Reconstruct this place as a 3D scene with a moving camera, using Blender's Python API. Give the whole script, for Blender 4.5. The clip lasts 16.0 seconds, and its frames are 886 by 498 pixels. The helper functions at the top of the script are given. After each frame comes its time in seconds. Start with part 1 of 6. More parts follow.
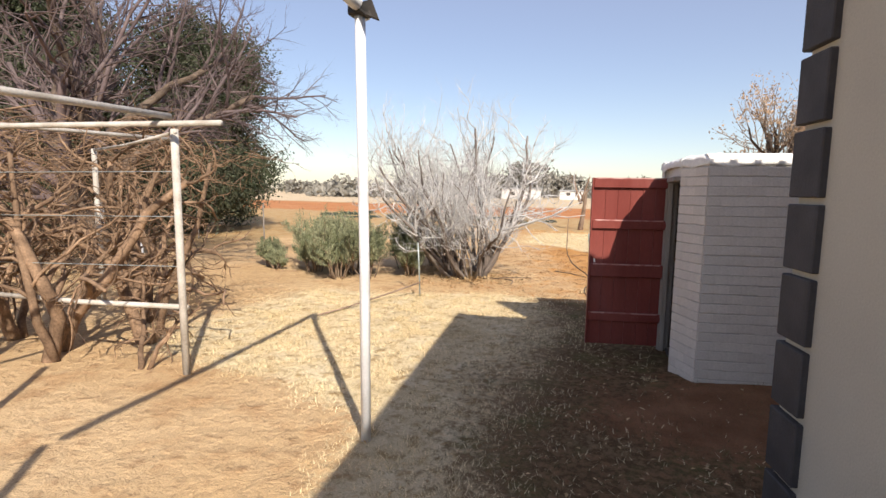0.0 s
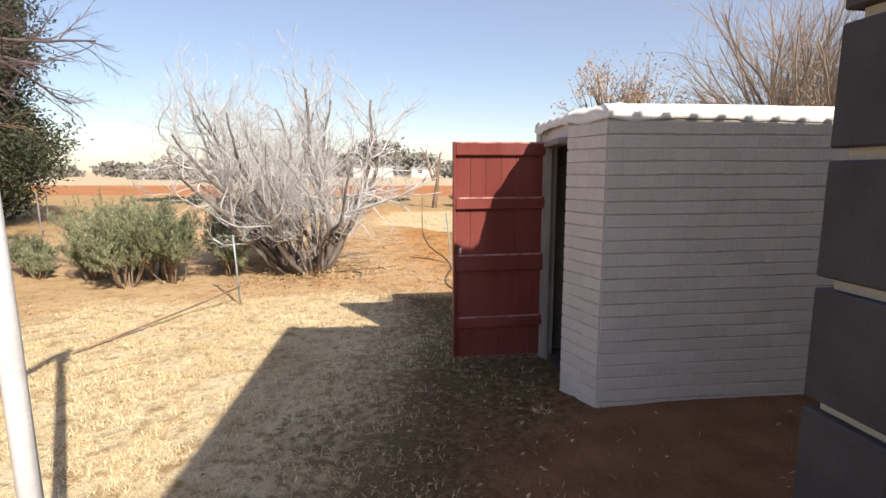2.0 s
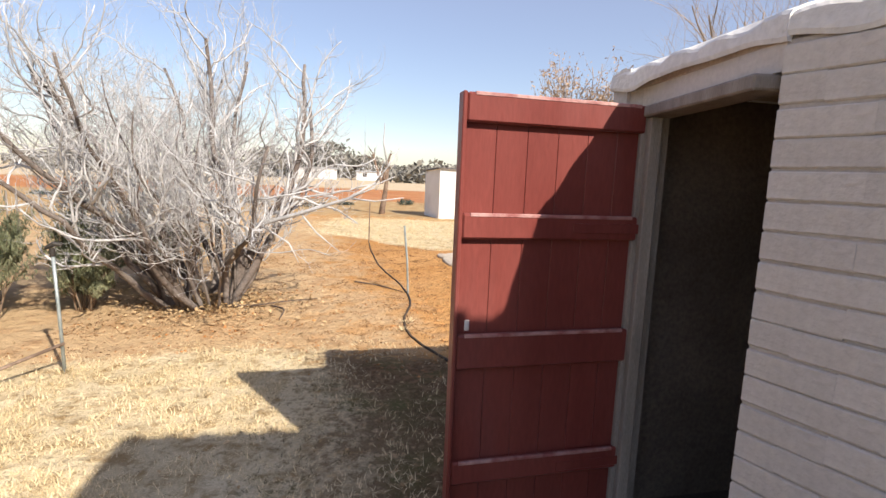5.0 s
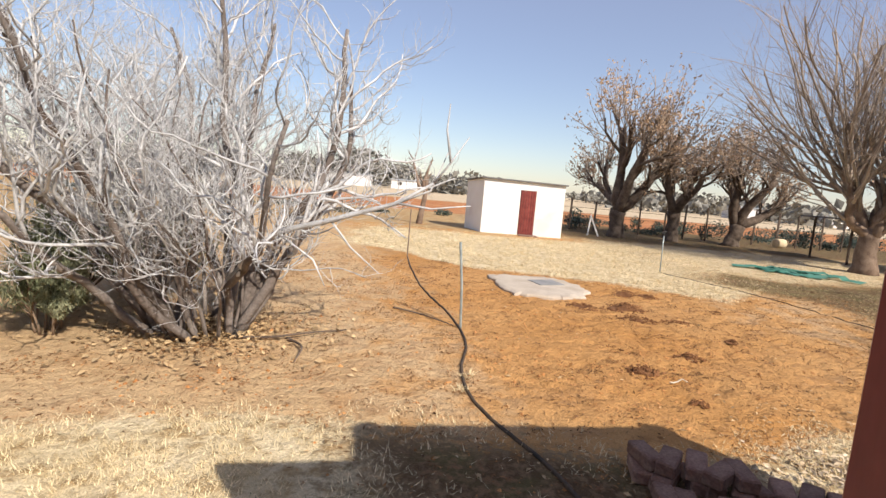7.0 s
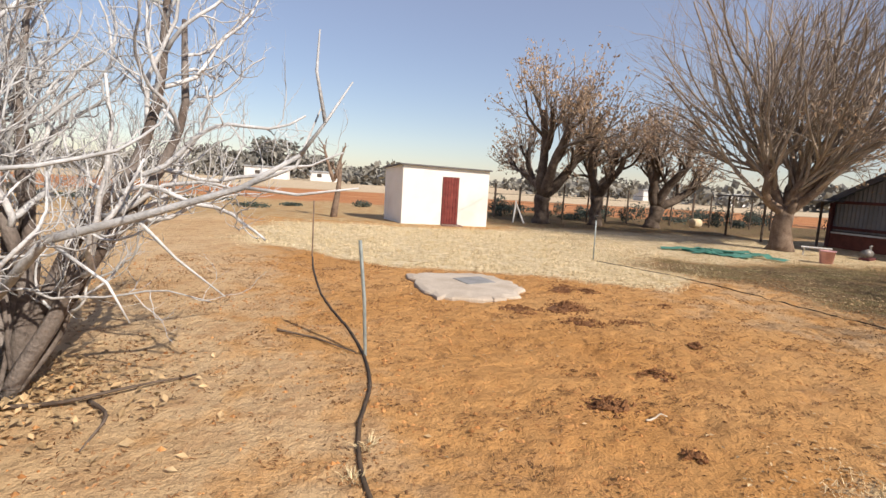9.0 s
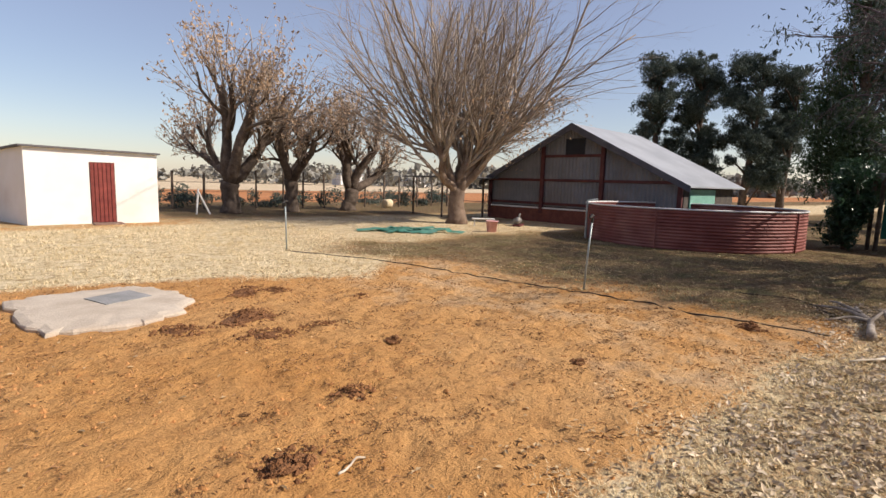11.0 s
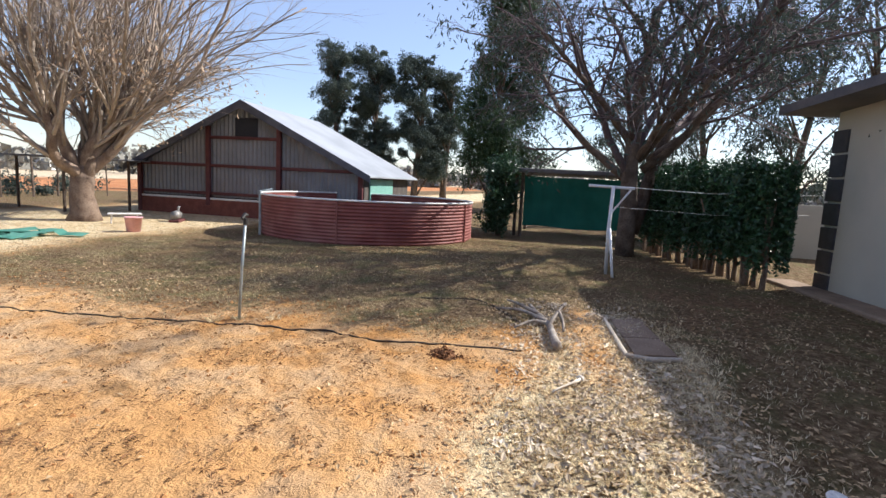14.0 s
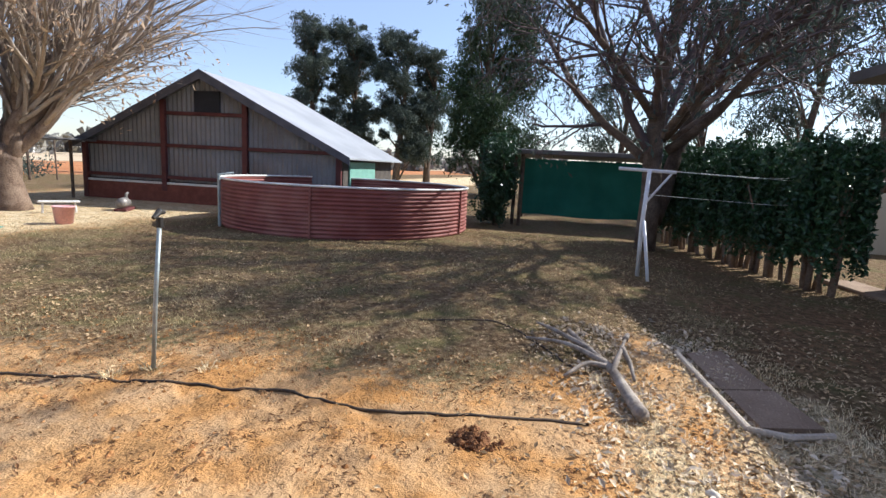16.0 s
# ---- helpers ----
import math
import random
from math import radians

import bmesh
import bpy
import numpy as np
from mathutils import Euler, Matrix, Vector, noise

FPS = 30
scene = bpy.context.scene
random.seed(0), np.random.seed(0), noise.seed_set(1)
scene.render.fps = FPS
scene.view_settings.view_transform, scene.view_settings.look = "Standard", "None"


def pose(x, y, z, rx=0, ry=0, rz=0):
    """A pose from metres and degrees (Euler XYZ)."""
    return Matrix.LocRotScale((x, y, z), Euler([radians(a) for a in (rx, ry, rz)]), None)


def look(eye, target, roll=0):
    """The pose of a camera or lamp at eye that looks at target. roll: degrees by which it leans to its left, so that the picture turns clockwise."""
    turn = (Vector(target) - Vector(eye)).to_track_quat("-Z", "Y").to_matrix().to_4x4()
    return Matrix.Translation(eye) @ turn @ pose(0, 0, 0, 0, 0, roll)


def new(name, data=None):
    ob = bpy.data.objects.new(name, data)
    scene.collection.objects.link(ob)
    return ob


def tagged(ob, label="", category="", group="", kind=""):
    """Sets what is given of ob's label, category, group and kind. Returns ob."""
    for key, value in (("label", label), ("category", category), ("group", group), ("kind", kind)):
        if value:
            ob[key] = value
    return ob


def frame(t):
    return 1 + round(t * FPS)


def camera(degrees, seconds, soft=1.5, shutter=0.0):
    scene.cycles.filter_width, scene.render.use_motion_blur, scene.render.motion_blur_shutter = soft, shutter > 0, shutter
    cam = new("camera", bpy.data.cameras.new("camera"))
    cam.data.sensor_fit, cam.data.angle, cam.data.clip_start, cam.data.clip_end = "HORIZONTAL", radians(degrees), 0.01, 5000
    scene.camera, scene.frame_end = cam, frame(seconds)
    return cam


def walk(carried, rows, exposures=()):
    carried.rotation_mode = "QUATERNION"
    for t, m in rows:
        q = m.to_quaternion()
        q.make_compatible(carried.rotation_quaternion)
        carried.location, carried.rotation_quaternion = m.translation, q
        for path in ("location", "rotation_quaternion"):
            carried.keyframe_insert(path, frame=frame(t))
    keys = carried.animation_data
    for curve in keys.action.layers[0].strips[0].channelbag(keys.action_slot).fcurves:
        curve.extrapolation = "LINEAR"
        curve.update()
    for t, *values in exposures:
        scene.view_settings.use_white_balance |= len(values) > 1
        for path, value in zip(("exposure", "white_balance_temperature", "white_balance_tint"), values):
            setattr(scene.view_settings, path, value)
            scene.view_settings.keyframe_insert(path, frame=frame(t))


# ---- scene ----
cam = camera(81.3, 16.0)
PATH = [
    (0, (0.699, -0.198, 1.719), (0.062, 1.685, 1.494), 0.9),
    (0.5, (0.638, 0.232, 1.632), (0.147, 2.161, 1.419), 1.0),
    (1, (0.634, 0.678, 1.646), (0.332, 2.636, 1.368), -0.0),
    (1.5, (0.622, 1.069, 1.663), (0.418, 3.036, 1.359), -0.5),
    (2, (0.529, 1.389, 1.657), (0.436, 3.364, 1.355), -0.2),
    (2.5, (0.531, 1.789, 1.659), (0.537, 3.767, 1.36), 0.2),
    (3, (0.456, 2.137, 1.644), (0.502, 4.115, 1.348), 0.4),
    (3.5, (0.452, 2.462, 1.634), (0.536, 4.439, 1.341), 0.6),
    (4, (0.418, 2.863, 1.63), (0.539, 4.838, 1.339), 1.1),
    (4.2, (0.369, 3.035, 1.618), (0.497, 5.009, 1.323), 1.3),
    (6.3, (0.046, 4.739, 1.524), (0.1, 6.724, 1.285), 4.9),
    (6.5, (-0.004, 4.876, 1.52), (0.027, 6.861, 1.275), 5.0),
    (7, (-0.053, 5.215, 1.463), (-0.044, 7.201, 1.223), 4.9),
    (7.5, (-0.1, 5.55, 1.447), (-0.092, 7.535, 1.206), 4.9),
    (8, (-0.05, 5.861, 1.415), (0.006, 7.845, 1.171), 3.5),
    (8.2, (-0.004, 6.007, 1.408), (0.103, 7.988, 1.159), 3.4),
    (10.3, (0.512, 7.129, 1.345), (1.345, 8.927, 1.072), 2.1),
    (10.5, (0.565, 7.174, 1.339), (1.547, 8.896, 1.071), 2.0),
    (11, (0.863, 7.41, 1.332), (2.151, 8.918, 1.074), 1.7),
    (11.5, (1.056, 7.599, 1.371), (2.544, 8.916, 1.148), 1.0),
    (12, (1.262, 7.72, 1.394), (2.973, 8.73, 1.169), 0.7),
    (12.5, (1.621, 7.843, 1.382), (3.412, 8.701, 1.147), 0.8),
    (13, (1.9, 7.977, 1.367), (3.741, 8.722, 1.13), 1.3),
    (13.5, (2.216, 8.039, 1.346), (4.105, 8.649, 1.097), 2.3),
    (14, (2.564, 8.147, 1.348), (4.471, 8.693, 1.092), 2.9),
    (14.5, (2.908, 8.339, 1.323), (4.822, 8.852, 1.053), 3.2),
    (15, (3.306, 8.482, 1.344), (5.223, 8.969, 1.046), 3.2),
    (15.5, (3.632, 8.701, 1.347), (5.551, 9.176, 1.044), 3.3),
    (16, (4.016, 8.81, 1.318), (5.935, 9.278, 1.004), 3.0),
]
walk(cam, [(t, look(eye, target, roll)) for t, eye, target, roll in PATH], [(0, 0.49, 6700, 12), (4, 0.57, 6650, 12.5), (6.5, 0.43, 6500, 12), (7.5, 0.29, 6500, 12), (8.2, 0.24, 6550, 12), (10.5, 0.2, 6650, 13.5), (11.5, 0.28, 6550, 13.5), (12.5, 0.56, 6200, 12), (14, 0.78, 5950, 10), (16, 0.74, 5850, 9.5)])

# ---- light ----
SUN = Vector((0.617 * math.cos(radians(38)), -0.787 * math.cos(radians(38)), math.sin(radians(38))))
world = bpy.data.worlds.new("world")
scene.world = world
world.use_nodes = True
wn = world.node_tree
sky = wn.nodes.new("ShaderNodeTexSky")
sky.sky_type, sky.sun_disc = "NISHITA", False
sky.sun_elevation, sky.sun_rotation = radians(38), math.atan2(0.617, -0.787)
sky.air_density, sky.dust_density, sky.ozone_density = 1.0, 0.45, 1.2
haze = wn.nodes.new("ShaderNodeMix")
haze.data_type = "RGBA"
haze.inputs[0].default_value, haze.inputs[7].default_value = 0.29, (5.5, 5.0, 5.9, 1)
tone = wn.nodes.new("ShaderNodeHueSaturation")
tone.inputs["Saturation"].default_value = 1.2
wn.links.new(sky.outputs[0], tone.inputs["Color"])
wn.links.new(tone.outputs[0], haze.inputs[6])
wn.links.new(haze.outputs[2], wn.nodes["Background"].inputs[0])
wn.nodes["Background"].inputs[1].default_value = 0.108
sun = new("sun", bpy.data.lights.new("sun", "SUN"))
sun.data.energy, sun.data.angle, sun.data.color = 5.0, radians(0.6), (1.0, 0.93, 0.82)
sun.matrix_world = look((0, 0, 30), Vector((0, 0, 30)) - SUN)

# ---- materials ----
def mat(name, c1, c2, scale=3.0, fine=60.0, rough=0.8, bump=0.3, grain=0.25, metal=0.0, spread=0.0, c3=None, stretch=None, spec=0.3, dist=0.01, trans=None, lo=0.35, hi=0.65):
    """Two colours mixed by a coarse noise, speckled by a fine one, with fine relief; c3 stains at a third scale."""
    m = bpy.data.materials.new(name)
    m.use_nodes = True
    nt = m.node_tree
    b = nt.nodes["Principled BSDF"]
    N, L = nt.nodes.new, nt.links.new
    co = N("ShaderNodeTexCoord")
    src = co.outputs["Object"]
    if stretch:
        mp = N("ShaderNodeMapping")
        mp.inputs["Scale"].default_value = stretch
        L(src, mp.inputs["Vector"])
        src = mp.outputs[0]

    def nz(s, detail=4.0):
        n = N("ShaderNodeTexNoise")
        n.inputs["Scale"].default_value, n.inputs["Detail"].default_value = s, detail
        L(src, n.inputs["Vector"])
        return n.outputs[0]

    def ramp(x, a, z):
        r = N("ShaderNodeMapRange")
        r.inputs["From Min"].default_value, r.inputs["From Max"].default_value = a, z
        L(x, r.inputs["Value"])
        return r.outputs[0]

    def mix(f, a, z, kind="MIX"):
        x = N("ShaderNodeMix")
        x.data_type, x.blend_type = "RGBA", kind
        for sock, v in ((x.inputs[0], f), (x.inputs[6], a), (x.inputs[7], z)):
            if isinstance(v, (int, float)):
                sock.default_value = v
            elif isinstance(v, tuple):
                sock.default_value = (*v, 1)
            else:
                L(v, sock)
        return x.outputs[2]

    col = mix(ramp(nz(scale), lo, hi), c1, c2)
    if c3:
        col = mix(ramp(nz(scale * 0.37 + 0.2, 6.0), 0.52, 0.7), col, c3)
    f = nz(fine, 3.0)
    g = N("ShaderNodeMapRange")
    g.inputs["To Min"].default_value, g.inputs["To Max"].default_value = 1 - grain, 1 + grain
    g.inputs["From Min"].default_value, g.inputs["From Max"].default_value = 0.25, 0.75
    L(f, g.inputs["Value"])
    col = mix(1.0, col, g.outputs[0], "MULTIPLY")
    if spread:
        oi, gm = N("ShaderNodeObjectInfo"), N("ShaderNodeNewGeometry")
        ad = N("ShaderNodeMath")
        ad.operation = "ADD"
        L(oi.outputs["Random"], ad.inputs[0])
        L(gm.outputs["Random Per Island"], ad.inputs[1])
        fr = N("ShaderNodeMath")
        fr.operation = "FRACT"
        L(ad.outputs[0], fr.inputs[0])
        h = N("ShaderNodeMapRange")
        h.inputs["To Min"].default_value, h.inputs["To Max"].default_value = 1 - spread, 1 + spread
        L(fr.outputs[0], h.inputs["Value"])
        col = mix(1.0, col, h.outputs[0], "MULTIPLY")
    L(col, b.inputs["Base Color"])
    b.inputs["Roughness"].default_value, b.inputs["Metallic"].default_value = rough, metal
    b.inputs["Specular IOR Level"].default_value = spec
    if bump:
        bp = N("ShaderNodeBump")
        bp.inputs["Strength"].default_value, bp.inputs["Distance"].default_value = bump, dist
        L(f, bp.inputs["Height"])
        L(bp.outputs[0], b.inputs["Normal"])
    if trans:
        t = N("ShaderNodeBsdfTranslucent")
        L(col, t.inputs[0])
        s = N("ShaderNodeMixShader")
        s.inputs[0].default_value = trans
        L(b.outputs[0], s.inputs[1])
        L(t.outputs[0], s.inputs[2])
        L(s.outputs[0], nt.nodes["Material Output"].inputs[0])
    return m


M_PLASTER = mat("cream_plaster", (0.46, 0.43, 0.36), (0.52, 0.485, 0.40), 1.2, 90, 0.85, 0.25, 0.06, c3=(0.41, 0.385, 0.32))
M_QUOIN = mat("grey_quoin_paint", (0.05, 0.047, 0.05), (0.075, 0.07, 0.072), 4, 120, 0.75, 0.3, 0.12)
M_ROOF = mat("grey_roof_sheet", (0.35, 0.36, 0.37), (0.45, 0.46, 0.47), 0.8, 40, 0.45, 0.1, 0.1, metal=0.3)
M_DARKROOF = mat("dark_roof_sheet", (0.09, 0.09, 0.1), (0.15, 0.14, 0.14), 1.5, 40, 0.6, 0.1, 0.15)
M_BRICK = mat("painted_brick", (0.60, 0.555, 0.50), (0.67, 0.62, 0.565), 2.5, 55, 0.8, 0.5, 0.08, spread=0.05, c3=(0.52, 0.48, 0.44))
M_JOINT = mat("painted_mortar", (0.46, 0.42, 0.38), (0.54, 0.495, 0.45), 4, 70, 0.9, 0.4, 0.1)
M_CAP = mat("white_mortar_cap", (0.78, 0.76, 0.72), (0.85, 0.83, 0.8), 5, 40, 0.9, 0.6, 0.08)
M_REDDOOR = mat("red_oxide_paint", (0.185, 0.042, 0.034), (0.24, 0.064, 0.052), 3, 70, 0.36, 0.15, 0.1, c3=(0.22, 0.085, 0.078), stretch=(1, 1, 0.25), spread=0.06)
M_WORN = mat("worn_door_edge", (0.34, 0.12, 0.11), (0.55, 0.33, 0.3), 14, 60, 0.6, 0.3, 0.2)
M_GREYWOOD = mat("weathered_frame_wood", (0.24, 0.21, 0.18), (0.34, 0.3, 0.26), 3, 80, 0.85, 0.4, 0.2, stretch=(4, 4, 0.5))
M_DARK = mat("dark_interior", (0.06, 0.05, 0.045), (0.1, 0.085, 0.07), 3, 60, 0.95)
M_SHADELINING = mat("inside_shade_brown", (0.13, 0.105, 0.085), (0.2, 0.165, 0.135), 2, 50, 0.95)
M_STEEL = mat("white_steel_pipe", (0.66, 0.66, 0.66), (0.76, 0.76, 0.77), 5, 80, 0.45, 0.1, 0.08, c3=(0.45, 0.4, 0.36), spec=0.5)
M_GALV = mat("galvanised_pipe", (0.28, 0.32, 0.31), (0.42, 0.46, 0.45), 8, 90, 0.5, 0.1, 0.15, metal=0.5)
M_BLACK = mat("black_plastic", (0.018, 0.017, 0.016), (0.05, 0.043, 0.036), 6, 90, 0.55, 0.2, 0.3)
M_HOSE = mat("dusty_black_hose", (0.03, 0.024, 0.019), (0.10, 0.068, 0.043), 7, 60, 0.75, 0.3, 0.3)
M_HUT = mat("white_hut_plaster", (0.80, 0.77, 0.72), (0.86, 0.83, 0.79), 1.5, 60, 0.9, 0.3, 0.04, c3=(0.74, 0.68, 0.62))
M_HUTDOOR = mat("brown_hut_door", (0.16, 0.032, 0.026), (0.22, 0.05, 0.04), 6, 60, 0.6, 0.2, 0.2, spread=0.2)
M_CONC = mat("pale_concrete", (0.44, 0.365, 0.285), (0.55, 0.47, 0.375), 3, 70, 0.95, 0.6, 0.15, c3=(0.42, 0.34, 0.27))
M_PATH = mat("brown_path_concrete", (0.22, 0.15, 0.1), (0.31, 0.22, 0.15), 3, 70, 0.95, 0.6, 0.2)
M_LID = mat("grey_steel_lid", (0.22, 0.22, 0.21), (0.3, 0.29, 0.28), 6, 60, 0.7, 0.3, 0.15)
M_TANK = mat("red_tank_paint", (0.20, 0.058, 0.047), (0.265, 0.085, 0.07), 2, 50, 0.62, 0.15, 0.12, c3=(0.33, 0.14, 0.11))
M_RIM = mat("white_tank_rim", (0.7, 0.68, 0.64), (0.8, 0.78, 0.75), 4, 50, 0.6)
M_WATER = mat("dark_tank_water", (0.03, 0.04, 0.035), (0.05, 0.06, 0.05), 2, 8, 0.08, 0.1, 0.1, spec=0.5)
M_SHEET = mat("grey_barn_sheet", (0.19, 0.19, 0.205), (0.26, 0.255, 0.265), 1.2, 40, 0.55, 0.1, 0.12, metal=0.2, c3=(0.22, 0.19, 0.18))
M_BEAM = mat("red_barn_beam", (0.09, 0.028, 0.028), (0.13, 0.04, 0.038), 4, 60, 0.6, 0.2, 0.15)
M_FASCIA = mat("slate_grey_fascia", (0.07, 0.072, 0.09), (0.11, 0.11, 0.13), 3, 50, 0.6, 0.15, 0.12)
M_BASEBRICK = mat("red_barn_brick", (0.17, 0.055, 0.04), (0.23, 0.08, 0.055), 6, 60, 0.85, 0.4, 0.25)
M_NETG = mat("green_shade_cloth", (0.012, 0.10, 0.075), (0.02, 0.135, 0.10), 1.5, 150, 0.75, 0.3, 0.2, trans=0.25)
M_LIGHTGREEN = mat("pale_green_door", (0.16, 0.34, 0.28), (0.2, 0.4, 0.33), 2, 60, 0.6)
M_PINK = mat("pink_bucket", (0.68, 0.36, 0.35), (0.74, 0.43, 0.42), 5, 60, 0.5)
M_YELLOW = mat("yellow_drum", (0.58, 0.46, 0.28), (0.66, 0.54, 0.36), 4, 50, 0.6)
M_GREYM = mat("grey_machine", (0.2, 0.19, 0.18), (0.3, 0.28, 0.26), 8, 60, 0.5, metal=0.4)
M_LOOSE = mat("loose_brick", (0.20, 0.11, 0.08), (0.31, 0.2, 0.15), 8, 70, 0.95, 0.7, 0.25, spread=0.25, c3=(0.4, 0.3, 0.24))
M_CLOD = mat("dark_soil", (0.17, 0.075, 0.032), (0.28, 0.13, 0.055), 9, 60, 1.0, 1.0, 0.35, dist=0.03)
M_BARKW = mat("pale_grey_bark", (0.42, 0.41, 0.40), (0.63, 0.62, 0.61), 6, 60, 0.9, 0.5, 0.2, spread=0.22)
M_BARKD = mat("dark_brown_bark", (0.085, 0.06, 0.045), (0.16, 0.12, 0.09), 5, 40, 0.95, 0.8, 0.3, spread=0.2, dist=0.02)
M_BARKM = mat("brown_grey_bark", (0.15, 0.10, 0.07), (0.25, 0.18, 0.13), 5, 40, 0.95, 0.8, 0.3, spread=0.25, dist=0.02)
M_TWIG = mat("purple_brown_twigs", (0.11, 0.08, 0.08), (0.17, 0.13, 0.125), 4, 40, 0.9, 0.2, 0.2, spread=0.25)
M_DEADWOOD = mat("weathered_dead_wood", (0.19, 0.155, 0.125), (0.36, 0.31, 0.26), 9, 60, 0.95, 0.7, 0.25)
M_BONE = mat("bleached_bone", (0.5, 0.42, 0.32), (0.66, 0.58, 0.47), 9, 60, 0.8, 0.3, 0.15)
M_OLDPIPE = mat("stained_white_pipe", (0.36, 0.32, 0.27), (0.56, 0.53, 0.48), 4, 60, 0.6, 0.3, 0.15)
M_VOID = mat("dark_blue_opening", (0.02, 0.022, 0.03), (0.03, 0.032, 0.04), 2, 30, 0.7)
M_PALELEAF = mat("bleached_leaves", (0.42, 0.32, 0.21), (0.68, 0.57, 0.42), 3, 30, 0.85, 0, 0.2, spread=0.4, trans=0.1)
M_VINE = mat("vine_bark", (0.14, 0.088, 0.055), (0.29, 0.19, 0.12), 6, 50, 0.95, 0.8, 0.3, spread=0.2)
M_LEAFD = mat("dark_green_leaves", (0.035, 0.065, 0.026), (0.06, 0.095, 0.04), 1.5, 20, 0.55, 0, 0.2, spread=0.35, trans=0.2)
M_LEAFO = mat("olive_grey_leaves", (0.045, 0.06, 0.03), (0.085, 0.09, 0.055), 0.7, 20, 0.6, 0, 0.25, spread=0.4, trans=0.15)
M_LEAFE = mat("grey_green_leaves", (0.058, 0.078, 0.062), (0.092, 0.116, 0.092), 1.2, 20, 0.6, 0, 0.2, spread=0.35, trans=0.2)
M_LEAFH = mat("hedge_leaves", (0.022, 0.062, 0.026), (0.04, 0.09, 0.035), 1.5, 20, 0.35, 0, 0.2, spread=0.3, trans=0.15, spec=0.5)
M_HERB = mat("grey_green_herb", (0.22, 0.245, 0.135), (0.37, 0.375, 0.235), 2, 30, 0.8, 0, 0.2, spread=0.35, trans=0.25)
M_HERBWOOD = mat("grey_brown_herb_wood", (0.19, 0.13, 0.085), (0.32, 0.24, 0.17), 5, 40, 0.95, 0.3, 0.2, spread=0.25)
M_DRYLEAF = mat("dry_leaves", (0.34, 0.225, 0.11), (0.56, 0.41, 0.235), 3, 30, 0.85, 0, 0.2, spread=0.45, trans=0.15)
M_WHIP = mat("tan_grey_whips", (0.25, 0.195, 0.15), (0.38, 0.31, 0.25), 3, 40, 0.9, 0.3, 0.2, spread=0.25)
M_NETPALE = mat("faded_green_netting", (0.07, 0.24, 0.18), (0.14, 0.34, 0.27), 2, 60, 0.8, 0.2, 0.2, trans=0.3)
M_HANGLEAF = mat("withered_tree_leaves", (0.42, 0.29, 0.18), (0.58, 0.43, 0.3), 3, 30, 0.85, 0, 0.2, spread=0.4, trans=0.3)
M_MIDGRASS = mat("faded_lawn_grass", (0.24, 0.2, 0.09), (0.46, 0.37, 0.2), 0.8, 30, 0.9, 0, 0.2, spread=0.4, trans=0.15)
M_SHADEGRASS = mat("shade_toned_grass", (0.10, 0.08, 0.036), (0.18, 0.145, 0.07), 0.8, 30, 0.9, 0, 0.2, spread=0.4, trans=0.15)
M_BARKB = mat("brown_to_grey_bush_bark", (0.095, 0.068, 0.052), (0.25, 0.215, 0.19), 1.8, 50, 0.95, 0.6, 0.25, dist=0.015)
M_DRYGRASS = mat("dry_grass_blades", (0.69, 0.55, 0.315), (0.83, 0.695, 0.45), 0.8, 30, 0.85, 0, 0.15, spread=0.35, trans=0.2)
# Distance haze is put into this pale grey leaf colour.
M_HAZELEAF = mat("haze_paled_leaves", (0.185, 0.175, 0.15), (0.25, 0.235, 0.20), 0.1, 2, 0.9, 0, 0.2, spread=0.3)
M_FARWALL = mat("far_white_wall", (0.7, 0.68, 0.66), (0.78, 0.76, 0.74), 0.3, 4, 0.9)


